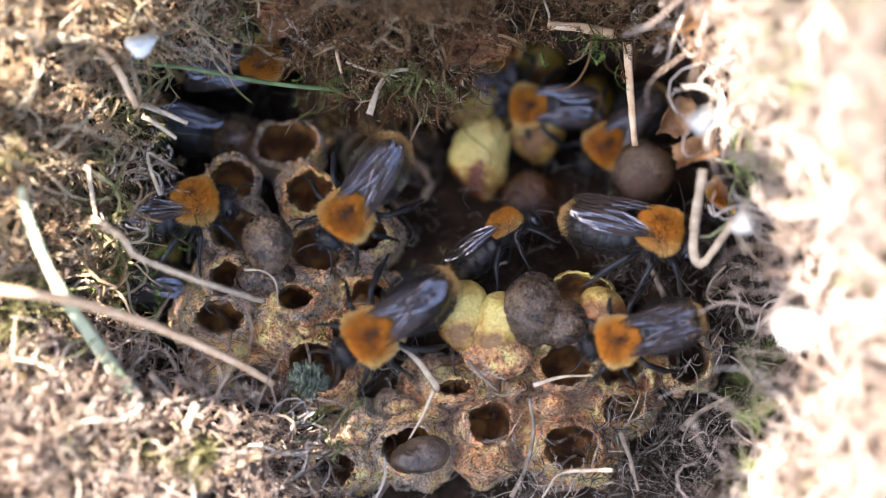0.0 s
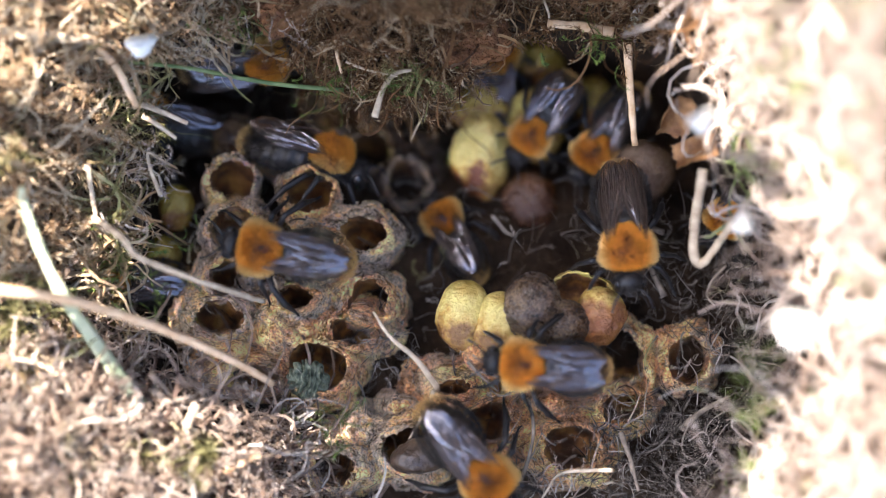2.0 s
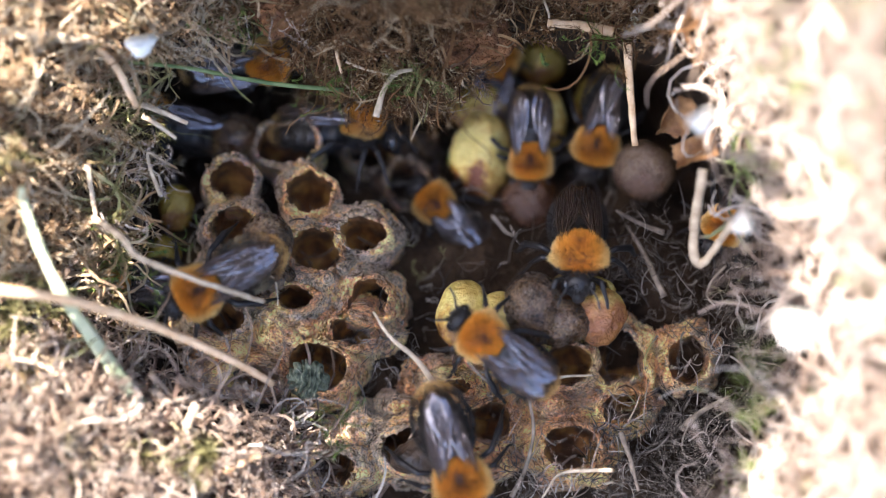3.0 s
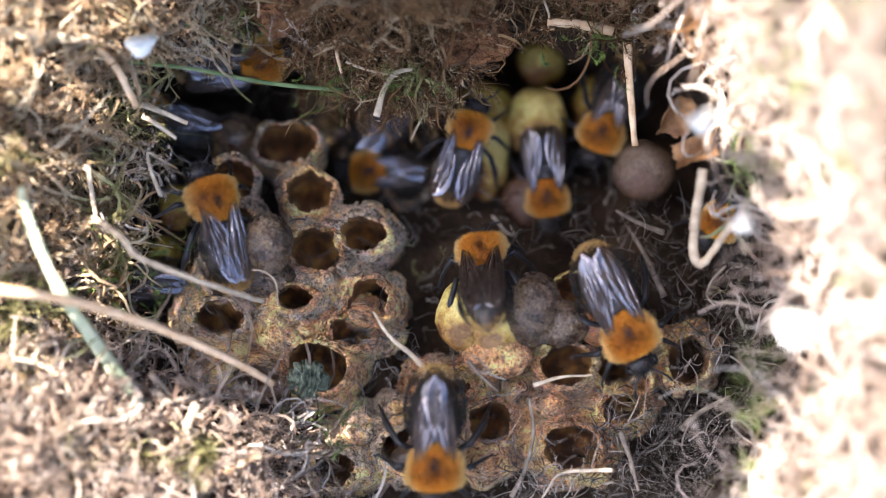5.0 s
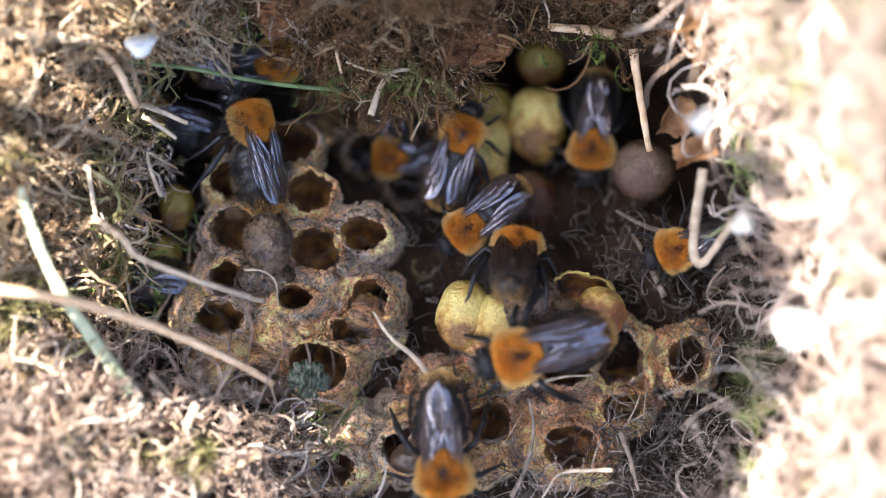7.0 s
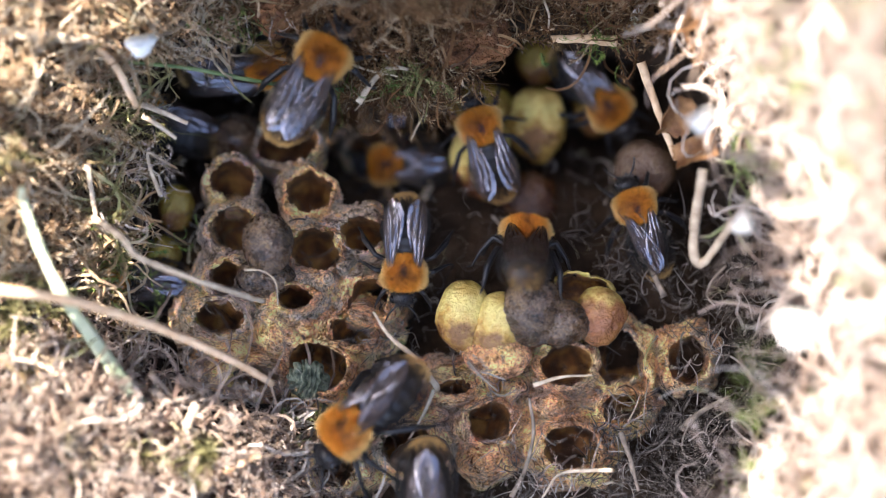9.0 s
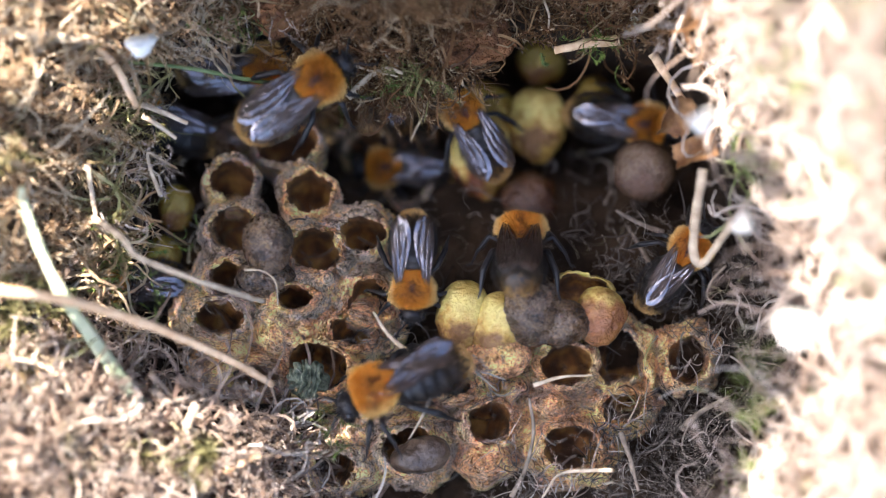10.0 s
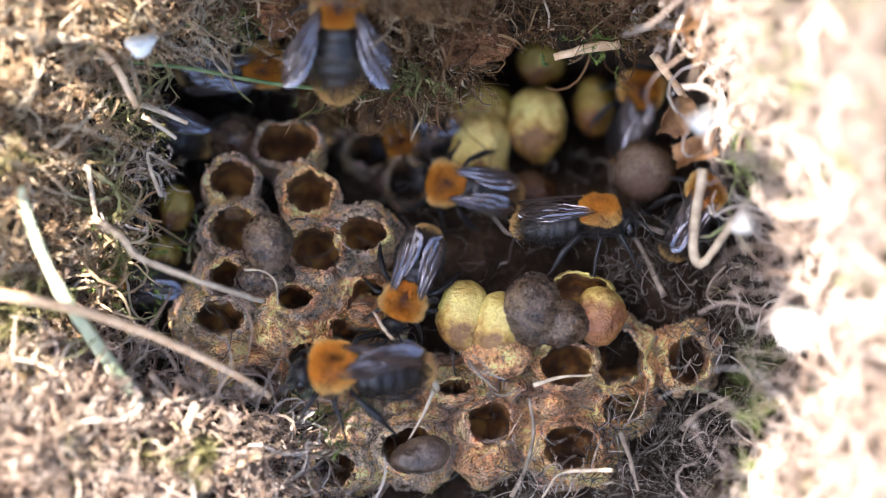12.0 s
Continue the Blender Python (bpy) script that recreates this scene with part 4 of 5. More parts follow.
def dead_leaf(x, y, z, length, width, curl, turns, label):
    """A curled dry leaf scrap with a ragged edge and real thickness."""
    verts, nx, ny = [], 14, 10
    for h in (0.06, -0.06):
        for i in range(nx):
            for j in range(ny):
                f, g = i / (nx - 1) - 0.5, j / (ny - 1) - 0.5
                rag = 1 + 0.3 * noise.noise(Vector((f * 6, g * 6, x)))
                a = g * curl
                verts.append((f * length * rag, (width / curl) * math.sin(a) * rag, (width / curl) * (1 - math.cos(a)) + h + 0.5 * noise.noise(Vector((f * 4, g * 4, y)))))
    m = nx * ny
    top = rings_to_faces(nx, ny, False)
    faces = top + [tuple(v + m for v in q[::-1]) for q in top]
    edge = [j for j in range(ny)] + [i * ny + ny - 1 for i in range(1, nx)] + [(nx - 1) * ny + j for j in range(ny - 2, -1, -1)] + [i * ny for i in range(nx - 2, 0, -1)]
    faces += [(edge[k], edge[(k + 1) % len(edge)], edge[(k + 1) % len(edge)] + m, edge[k] + m) for k in range(len(edge))]
    ob = new("dead_leaf", mesh_of("dead_leaf", verts, faces, leaf_brown))
    ob.matrix_world = NEST @ local(x, y, z, *turns)
    tagged(ob, label, "dead leaf", "dry leaf scraps at the rim")


flake(-26.0, 17.6, 6.50, 0.95, 25, "small white papery flake caught on the moss")
flake(24.8, 2.15, 16.00, 0.7, 70, "white papery flake in the sun")
flake(27.5, -6.1, 31.00, 1.15, 10, "white papery flake in the sun")
flake(20.9, 10.35, 21.00, 0.8, 40, "white papery flake in the sun")
dead_leaf(20.30, 11.66, 3.00, 3.8, 3.2, 2.2, (20, -30, 70), "curled reddish brown dry leaf scrap")
dead_leaf(22.04, 8.51, 4.00, 4.0, 2.6, 1.8, (-20, -20, 20), "ragged brown dry leaf scrap")
loose_blob("bark_crumb", 2.32, 18.45, -2.00, 3.6, 2.6, 2.0, bark_red, 31.2, "reddish brown crumbling bark in the hanging moss", "bark", rough=1.2)
loose_blob("bark_crumb", -14.26, 21.39, -1.00, 3.0, 1.8, 1.6, bark_red, 33.2, "brown crumbling bark in the hanging moss", "bark", rough=1.1)


def sprigs():
    for x, y, z, n, wide in ((-9.72, 14.33, -0.50, 26, 1.6), (-2.30, 15.08, -0.50, 26, 1.4), (-19.12, 19.22, 1.00, 16, 1.0), (13.10, 18.37, -1.00, 24, 1.6), (-9.87, -15.08, 2.00, 26, 1.6), (26.2, -8.8, 14.00, 18, 1.1), (25.8, -12.2, 15.00, 22, 1.0), (25.4, -17.5, 16.0, 14, 1.0), (-29.02, -1.44, 1.50, 60, 3.0)):
        roots = np.array([x, y, z]) + rng.normal(0, wide, (n, 3)) * [1, 0.7, 0.4]
        ob = tangle("moss_sprig", roots, np.tile([0, -0.3, 0.3], (n, 1)), moss_fresh, [0.0, 0.9, 0.1, 0.0], "fresh green moss sprigs among dry moss", size=0.42)


sprigs()


def wisps():
    for x, y, z, n, wide in ((-26.6, 8.6, 1.5, 16, 0.8), (-25.6, 6.2, 1.5, 9, 0.6), (-29.2, 2.4, 2.5, 12, 0.8), (-22.8, 18.2, 1.0, 10, 0.9), (-14.5, 21.0, 0.5, 10, 1.0)):
        roots = np.array([x, y, z]) + rng.normal(0, wide, (n, 3)) * [1, 0.8, 0.4]
        tangle("moss_wisp", roots, np.tile([0.45, -0.7, 0.2], (n, 1)), litter_pale, [0.0, 0.75, 0.2, 0.05], "bleached feathery moss wisps at the opening", size=0.5, spread=0.45)


wisps()


def litter_heaps():
    for x, y, z, n, wide in ((-4.21, -9.22, -0.60, 60, 1.9), (3.80, -11.55, 0.00, 24, 1.2), (7.54, -20.43, 0.20, 50, 1.2), (15.32, -16.47, -0.30, 90, 2.2), (19.85, -16.49, -0.60, 120, 2.6), (16.30, -20.70, 0.00, 60, 1.6), (17.58, -0.46, -4.00, 80, 2.5),
                             (20.5, -2.5, -4.5, 60, 2.8), (24.0, -6.5, -1.0, 80, 1.8)):
        roots = np.array([x, y, z]) + rng.normal(0, wide, (n, 3)) * [1, 0.8, 0.25]
        tangle("litter_heap", roots, np.tile([0, 0, 0.1], (n, 1)), moss_grey, [0.12, 0.36, 0.22, 0.3], "dry grey moss scraps lying on the comb", size=0.42)
    for x, y, z, n, wide in ((7.8, -20.2, 0.6, 34, 1.2), (10.6, -20.9, 0.4, 22, 1.1), (15.2, -15.4, 0.2, 26, 1.2), (3.7, -10.9, 1.9, 14, 0.7), (5.6, -17.3, 0.3, 14, 0.9), (22.5, -8.4, -1.0, 26, 1.3)):
        roots = np.array([x, y, z]) + rng.normal(0, wide, (n, 3)) * [1, 0.8, 0.2]
        tangle("litter_heap", roots, np.tile([0, 0, 0.05], (n, 1)), litter_pale, [0.06, 0.1, 0.24, 0.6], "bleached straw shreds lying on the comb", size=0.4)


litter_heaps()


# ---- bumblebees ----
def squared(u):
    """From a ball towards a loaf: square in plan, broader at the shoulders."""
    flat = math.hypot(u.x, u.y) + 1e-6
    k = flat / (abs(u.x) ** 2.9 + abs(u.y) ** 2.9 + 1e-12) ** (1 / 2.9) if flat > 0.01 else 1.0
    k = 1 + (k - 1) * 0.75
    return Vector((u.x * k, u.y * k * (1.02 + 0.27 * u.x), u.z))


def fur(name, centre, radii, count, length, mat, seed, keep=lambda p: True, width=0.026, sweep=(-0.5, 0, 0), square=False):
    """Hairs standing on an ellipsoid, each a bent tapering blade."""
    r = random.Random(seed)
    co, tris = [], []
    while len(co) < count * 5:
        u = Vector((r.gauss(0, 1), r.gauss(0, 1), r.gauss(0, 1))).normalized()
        if not keep(u):
            continue
        nrm = Vector((u.x / radii[0], u.y / radii[1], u.z / radii[2])).normalized()
        v = squared(u) if square else u
        base = Vector((v.x * radii[0], v.y * radii[1], v.z * radii[2])) + Vector(centre)
        ll = length * r.uniform(0.65, 1.15) * (1 + 0.5 * noise.noise(u * 2.3 + Vector((seed, 0, 0))))
        if square and (u.x + 0.2) ** 2 / 0.1 + u.y ** 2 / 0.02 < 1 and u.z > 0:
            ll *= 0.35
        clump = noise.noise_vector(base * 1.3) * 0.4
        d = (nrm + clump + Vector((r.gauss(0, 0.22), r.gauss(0, 0.22), r.gauss(0, 0.22))) + Vector(sweep) * 0.3).normalized()
        tip = (d + Vector(sweep) * 0.5 + Vector((r.gauss(0, 0.25), r.gauss(0, 0.25), r.gauss(0, 0.25)))).normalized()
        side = d.orthogonal().normalized()
        side.rotate(Matrix.Rotation(r.uniform(0, 6.3), 3, d))
        mid = base + d * ll * 0.55
        k = len(co)
        co += [base + side * width, base - side * width, mid + side * width * 0.7, mid - side * width * 0.7, mid + tip * ll * 0.5]
        tris += [(k, k + 1, k + 3), (k, k + 3, k + 2), (k + 2, k + 3, k + 4)]
    return fast_mesh(name, np.array([tuple(v) for v in co]), np.array(tris), mat, True)


def wing_meshes(length, width, seed):
    """Membrane with fine pleats, and its veins as raised ribs; the root at the origin, the wing along -x."""
    nx, ny = 30, 11
    verts = []

    def rim(f):
        tip = math.sqrt(max(0.0, 1 - max(0.0, (f - 0.76) / 0.245) ** 2))
        lead = width * (0.1 + 0.12 * math.sin(math.pi * f))
        trail = -width * (0.16 + 0.72 * math.sin(min(1, f / 0.72) * math.pi / 2) ** 1.3)
        mid = width * (-0.3)
        return mid + (lead - mid) * tip, mid + (trail - mid) * tip

    def at(f, g):
        lead, trail = rim(f)
        y = lead + (trail - lead) * g
        z = 0.11 * math.sin(g * 19 + f * 6) * math.sin(math.pi * min(1, f * 1.1)) + 0.25 * math.sin(math.pi * g) * f - 0.5 * f * f
        return Vector((-length * f, y, z))

    for i in range(nx):
        for j in range(ny * 3):
            verts.append(at(0.01 + 0.985 * i / (nx - 1), j / (ny * 3 - 1)))
    faces = rings_to_faces(nx, ny * 3, False)
    ribs = []
    for g0, g1, f0, f1 in ((0.02, 0.01, 0, 0.95), (0.14, 0.1, 0, 0.8), (0.35, 0.3, 0.02, 0.75), (0.55, 0.6, 0.05, 0.8), (0.75, 0.85, 0.05, 0.7),
                           (0.3, 0.22, 0.5, 0.93), (0.42, 0.4, 0.45, 0.96), (0.5, 0.5, 0.4, 0.95), (0.62, 0.68, 0.45, 0.92), (0.7, 0.78, 0.4, 0.88), (0.24, 0.16, 0.3, 0.9), (0.84, 0.92, 0.3, 0.75)):
        line = [at(f0 + (f1 - f0) * k / 9 + 0.005, g0 + (g1 - g0) * k / 9) + Vector((0, 0, 0.03)) for k in range(10)]
        ribs.append(tube(line, 0.075 if f0 < 0.1 else 0.05, 4, 1, (1.3, 0.6)))
    for f0, g0, f1, g1 in ((0.45, 0.05, 0.5, 0.34), (0.6, 0.08, 0.62, 0.6), (0.7, 0.1, 0.74, 0.3), (0.5, 0.33, 0.46, 0.6)):
        ribs.append(tube([at(f0 + (f1 - f0) * k / 4, g0 + (g1 - g0) * k / 4) + Vector((0, 0, 0.03)) for k in range(5)], 0.04, 4))
    return mesh_of("wing", verts, faces, membrane), [mesh_of("vein", *rib, vein_brown) for rib in ribs]


def mirrored(me, name):
    out = me.copy()
    out.name = name
    co = np.zeros(len(out.vertices) * 3, np.float32)
    out.vertices.foreach_get("co", co)
    co[1::3] *= -1
    out.vertices.foreach_set("co", co)
    out.flip_normals()
    return out


def leg_mesh(points, radii):
    line = [Vector(a).lerp(Vector(b), k / 6) for a, b in zip(points, points[1:]) for k in range(6)] + [Vector(points[-1])]
    rr = list(0.78 * np.interp(np.linspace(0, 1, len(line)), np.linspace(0, 1, len(radii)), radii))
    v, f = tube(line, rr, 7)
    r = random.Random(len(points) + int(points[-1][0] * 10))
    hairs = []
    for _ in range(170):
        i = r.randrange(2, len(line) - 2)
        d = Vector((r.gauss(0, 1), r.gauss(0, 1), r.gauss(0, 1))).normalized()
        o = line[i] + d * rr[i] * 0.6
        s = d.orthogonal().normalized() * 0.018
        k = len(v) + len(hairs) * 3
        hairs.append(((o + s, o - s, o + d * r.uniform(0.2, 0.55)), (k, k + 1, k + 2)))
    for h, g in hairs:
        v += list(h)
        f.append(g)
    return mesh_of("leg", v, f, chitin)


def shoulders(rx, ry, rz):
    verts, faces = ellipsoid(1, 1, 1, 28, 18)
    return [(v.x * rx, v.y * ry, v.z * rz) for v in (squared(Vector(q)) for q in verts)], faces


def build_bee():
    top = new("bumblebee")
    tagged(top, "carder bumblebee with ginger furry thorax and smoky wings", "bumblebee", "bumblebees in the nest")
    thorax = part("thorax", mesh_of("thorax", *shoulders(1.78, 2.08, 1.58), chitin), top)
    part("fur", fur("fur", (0, 0, 0), (1.8, 2.1, 1.6), 9000, 0.62, fur_ginger, 5, lambda u: u.z > 0.05, 0.019, (-0.45, 0, 0.1), True), thorax, None, "dense ginger fur")
    part("underfur", fur("underfur", (0, 0, 0), (1.9, 2.0, 1.6), 1800, 0.75, fur_black, 6, lambda u: u.z < 0.12), thorax, None, "dark fur below")
    head = part("head", mesh_of("head", *joined([ellipsoid(0.95, 1.3, 1.25, 24, 16, (2.75, 0, -0.95)), ellipsoid(0.45, 0.6, 0.7, 16, 10, (3.3, 0, -1.8))]), chitin), top)
    part("fur", fur("fur", (2.7, 0, -0.85), (0.95, 1.25, 1.2), 420, 0.5, fur_black, 8, lambda u: u.z > -0.4, 0.025, (0.3, 0, 0)), head)
    for s in (-1, 1):
        part("eye", mesh_of("eye", *ellipsoid(0.5, 0.36, 0.85, 18, 12, (2.95, s * 1.12, -1.0)), eye_black), head)
        line = spline([(3.4, s * 0.35, -0.7), (3.9, s * 0.9, -0.1), (4.6, s * 1.5, -0.5), (5.3, s * 1.8, -1.2)], 6)
        part("antenna", mesh_of("antenna", *tube(line, 0.11, 6, 1, (1.0, 0.9)), chitin), head)
    # abdomen: overlapping plates
    n, prof = 26, []
    for k in range(6):
        f0, f1 = k / 6, (k + 1) / 6
        for f, lip in ((f0 + 0.01, -0.10), (f0 + 0.08, 0.0), (f1 - 0.005, 0.05)):
            prof.append((f, math.sin(math.pi * min(1, 0.12 + f * 0.88)) ** 0.65 * (1 - 0.28 * f) + lip * 0.6))
    prof.append((1.0, 0.03))
    verts = []
    for f, w in prof:
        for j in range(n):
            a = 2 * math.pi * j / n
            verts.append((-1.5 - 7.0 * f, 2.55 * w * math.cos(a), -0.7 - 1.1 * f * f + 2.15 * w * math.sin(a)))
    abdomen = part("abdomen", mesh_of("abdomen", verts, rings_to_faces(len(prof), n), plate), top)
    part("fur", fur("fur", (-4.9, 0, -1.0), (3.5, 2.5, 2.15), 4800, 0.42, fur_body, 9, lambda u: u.z > -0.5, 0.022, (-0.9, 0, 0)), abdomen, None, "grey and black banded fur with a ginger tail")
    fore, fore_vein = wing_meshes(7.7, 2.2, 1)
    hind, hind_vein = wing_meshes(5.5, 1.7, 2)
    for s in (1, -1):
        for me, ve, m in ((fore, fore_vein, local(-0.2, s * 1.45, 1.3, s * -14, -4, s * 2)), (hind, hind_vein, local(-0.7, s * 1.4, 1.0, s * -16, -4, s * -3))):
            a = me if s > 0 else mirrored(me, "wing")
            w = part("wing", a, top, m, "smoky brown veined wing")
            for rib in ve:
                part("vein", rib if s > 0 else mirrored(rib, "vein"), w)
        part("leg", leg_mesh([(1.2, s * 1.1, -1.3), (2.0, s * 2.3, -0.9), (2.9, s * 3.0, -2.2), (3.5, s * 3.3, -3.6), (4.0, s * 3.4, -3.9)], [0.26, 0.34, 0.2, 0.12, 0.06]), top)
        part("leg", leg_mesh([(0.0, s * 1.3, -1.4), (0.1, s * 3.1, -0.7), (-0.4, s * 4.2, -2.2), (-0.6, s * 4.8, -3.7), (-0.6, s * 5.3, -3.9)], [0.26, 0.34, 0.22, 0.12, 0.06]), top)
        part("leg", leg_mesh([(-1.0, s * 1.2, -1.4), (-2.0, s * 3.0, -0.5), (-3.6, s * 4.1, -1.7), (-4.6, s * 4.5, -3.5), (-5.1, s * 4.8, -3.9)], [0.3, 0.34, 0.42, 0.16, 0.07]), top)
    return top


bee_a = build_bee()


def st(t, x, y, z, heading, pitch=0, roll=0):
    """Where a bee is at t seconds: its thorax, its heading in the nest face, its nose up or down."""
    m = Matrix.Translation((x * MM, y * MM, z * MM)) @ pose(0, 0, 0, 0, 0, heading) @ pose(0, 0, 0, 0, -pitch, 0) @ pose(0, 0, 0, roll, 0, 0)
    return (t, NEST @ m)


BEES = [bee_a] + [copy_thing(bee_a, NEST) for _ in range(12)]


for bee, size in zip(BEES, (1.0, 0.98, 1.03, 0.92, 0.8, 0.82, 0.88, 1.02, 0.8, 0.95, 0.9, 0.9, 0.84)):
    bee.scale = (size, size, size)


def wing_pose(wing, spread, drop):
    """Where a wing sits on its bee: spread swings it towards (+) or away from (-) the middle, drop tilts it down over the flank."""
    x, y, z = wing.matrix_basis.translation / MM
    side = 1 if y > 0 else -1
    return local(x, y, z, side * -drop, -4 + 0.12 * drop, side * ((2 if x > -0.5 else -3) + spread))


def wings_of(bee):
    return [q for q in bee.children if q.name.split(".")[0] == "wing"]


FOLDS = ((2, 22), (0, 12), (3, 12), (-5, 14), (1, 26), (-8, 29), (4, 24), (-3, 16), (2, 28), (-6, 24), (0, 30), (3, 24), (-9, 30))
for bee, (spread, drop) in zip(BEES, FOLDS):
    for wing in wings_of(bee):
        wing.matrix_basis = wing_pose(wing, spread, drop)


for bee in BEES[:1] + BEES[2:-1]:
    for fur_part in bee.children_recursive:
        if fur_part.parent.name.split(".")[0] == "abdomen":
            fur_part.material_slots[0].link = "OBJECT"
            fur_part.material_slots[0].material = fur_dark
            tagged(fur_part, "short black fur with a ginger tail tip")
    tagged(bee, "bumblebee with ginger furry thorax, black abdomen and smoky wings")
for bee in (BEES[1], BEES[-1]):
    tagged(bee, "bumblebee with ginger furry thorax and grey-banded abdomen")


def stepping(bee, spans):
    """The legs swing back and forth, three by three, while the bee walks."""
    legs = [q for q in bee.children if q.name.split(".")[0] == "leg"]
    for n, leg in enumerate(legs):
        rows = [(0, local(0, 0, 0))]
        for t0, t1 in spans:
            for k in range(int((t1 - t0) / 0.2) + 1):
                t = round(t0 + k * 0.2, 2)
                if t > rows[-1][0] and t < 12:
                    rows.append((t, local(0, 0, 0, 0, 0, 9 * (-1) ** (k + n))))
        walk(leg, rows + [(12, local(0, 0, 0))])


def pushed(thing, px, py, pz, rows):
    """A straw that the bees push: turns about a point of its own and slides, in the nest face. rows: seconds, degrees, slide x, slide y"""
    pivot = Matrix.Translation((px * MM, py * MM, pz * MM))
    walk(thing, [(t, NEST @ Matrix.Translation((dx * MM, dy * MM, 0)) @ pivot @ pose(0, 0, 0, 0, 0, turn) @ pivot.inverted()) for t, turn, dx, dy in rows])


def motions():
    pushed(nudged_straw, -3.11, 15.98, -0.50, [(0, 0, 0, 0), (1, 2, 0.1, -0.1), (4.8, 3, 0.4, 0), (7.2, 0, 0, 0), (8.8, -15, 0, 0), (9.5, -16, 0, 0), (10.5, -40, -1.2, -1.4), (11.5, -60, -0.5, 0.5), (12, -70, 0, 1)])
    pushed(long_straw, -33.49, -3.95, 12.00, [(0, 0, 0, 0), (9.8, 0, 0, 0), (10.5, -0.8, 0, -0.3), (11.2, -1.5, 0, -0.5), (12, -1.7, 0, -0.55)])
    pushed(leaning_straw, 16.37, 18.37, -1.00, [(0, 0, 0, 0), (6.4, 0, 0, 0), (7, 5, 0.5, -0.6), (8.8, 9, 0.9, -1.5), (9, 16, 1.2, -1.8), (10, 30, 2.2, -1), (12, 32, 2.3, -1)])
    pushed(upper_straw, 9.24, 19.93, -1.00, [(0, 0, 0, 0), (6.5, 0, 0, 0.3), (7.2, 2, 0.1, -0.4), (8.8, 4, 0.2, -0.6), (9, 6, 0.3, -1.3), (10, 17, 0.6, -2.3), (12, 20, 0.6, -2.9)])
    a, b, c, d, g, i, j, k, l, m, o, p, r = BEES
    for bee, spans in ((a, [(0.2, 3.2)]), (b, [(0.2, 4.8), (6, 8.8), (10, 11.6)]), (c, [(0.2, 1.6), (8.8, 9.4)]), (d, [(0.2, 4.8), (10.2, 11.8)]), (i, [(0.4, 3.2), (6.2, 8.8), (9.4, 10)]),
                       (k, [(0.4, 3), (5.6, 8.8), (9.4, 10)]), (l, [(5.6, 6.6), (7.4, 8.8), (9.4, 10.2)]), (j, [(8, 10)])):
        stepping(bee, spans)
    walk(a, [st(0, -22.04, 3.97, -1.00, 10, 0, -35), st(0.5, -21.78, 6.90, -3.80, 10, 0, -45), st(1, -14.54, 9.17, -6.00, -4, 0, -58), st(1.5, -12.24, 9.27, -6.00, -10, 0, -52), st(2, -10.19, 8.35, -6.00, -18, 0, -55),
             st(2.5, -10.47, 9.80, -6.50, -10, 0, -60), st(3, -7.46, 11.19, -9.00, -5, 0, -60), st(3.2, -6.03, 11.76, -10.00, 5, 0, -50), st(4.8, -3.10, 14.26, -13.00, 45), st(5.5, -4.16, 14.52, -13.00, 75),
             st(6.5, -4.95, 13.21, -13.00, 90), st(7.2, -4.98, 17.02, -15.00, 95), st(12, -5.02, 19.29, -17.00, 95)])
    walk(b, [st(0, -8.36, 3.02, 2.50, 235), st(0.5, -8.86, 1.53, 2.50, 225), st(1, -9.83, -0.35, 3.00, 212), st(1.5, -12.52, -1.18, 3.50, 190), st(2, -15.84, 0.05, 4.00, 170), st(2.5, -17.49, 2.52, 3.00, 152),
             st(3, -21.29, -3.65, 3.50, 208), st(3.2, -21.15, -5.13, 3.50, 220), st(4, -21.93, -0.94, 3.00, 165), st(4.8, -20.53, 3.52, 2.00, 115, 0, 15), st(5, -20.33, 4.27, 1.50, 108, 0, 22), st(5.5, -19.37, 6.03, 1.00, 112, 0, 38), st(6, -19.45, 8.05, 0.00, 112, 0, 48),
             st(6.5, -18.27, 9.59, -1.00, 108, 0, 48), st(7, -17.34, 11.14, -2.00, 108, 0, 45), st(7.2, -16.99, 12.15, -2.00, 102, 0, 40), st(8, -13.07, 14.90, 2.50, 75), st(8.8, -11.02, 16.87, 4.00, 60), st(9, -10.53, 16.53, 4.00, 60), st(9.5, -10.77, 16.92, 4.00, 45),
             st(10, -10.97, 14.77, 3.00, 35), st(10.5, -5.80, 9.30, 0.00, 15), st(10.8, -5.73, 15.11, 3.00, 62), st(11, -6.32, 17.44, 5.00, 72), st(11.5, -7.87, 18.87, 5.50, 89), st(12, -8.98, 20.93, 6.00, 89)])
    for w in wings_of(b):
        out = 32 if w.matrix_basis.translation.x > -0.5 * MM else 41
        walk(w, [(t, wing_pose(w, -out * f, 12 + 10 * f)) for t, f in ((0, 0), (7, 0), (8.8, 0.12), (10.5, 0.25), (10.8, 0.9), (11, 1.1), (11.5, 1.0), (12, 1.0))])
    for w in wings_of(k):
        walk(w, [(t, wing_pose(w, spread, drop)) for t, spread, drop in ((0, -3, 16), (7.2, -3, 16), (8.8, 3, 26), (9.5, 7, 30), (10, 9, 32), (12, 7, 32))])
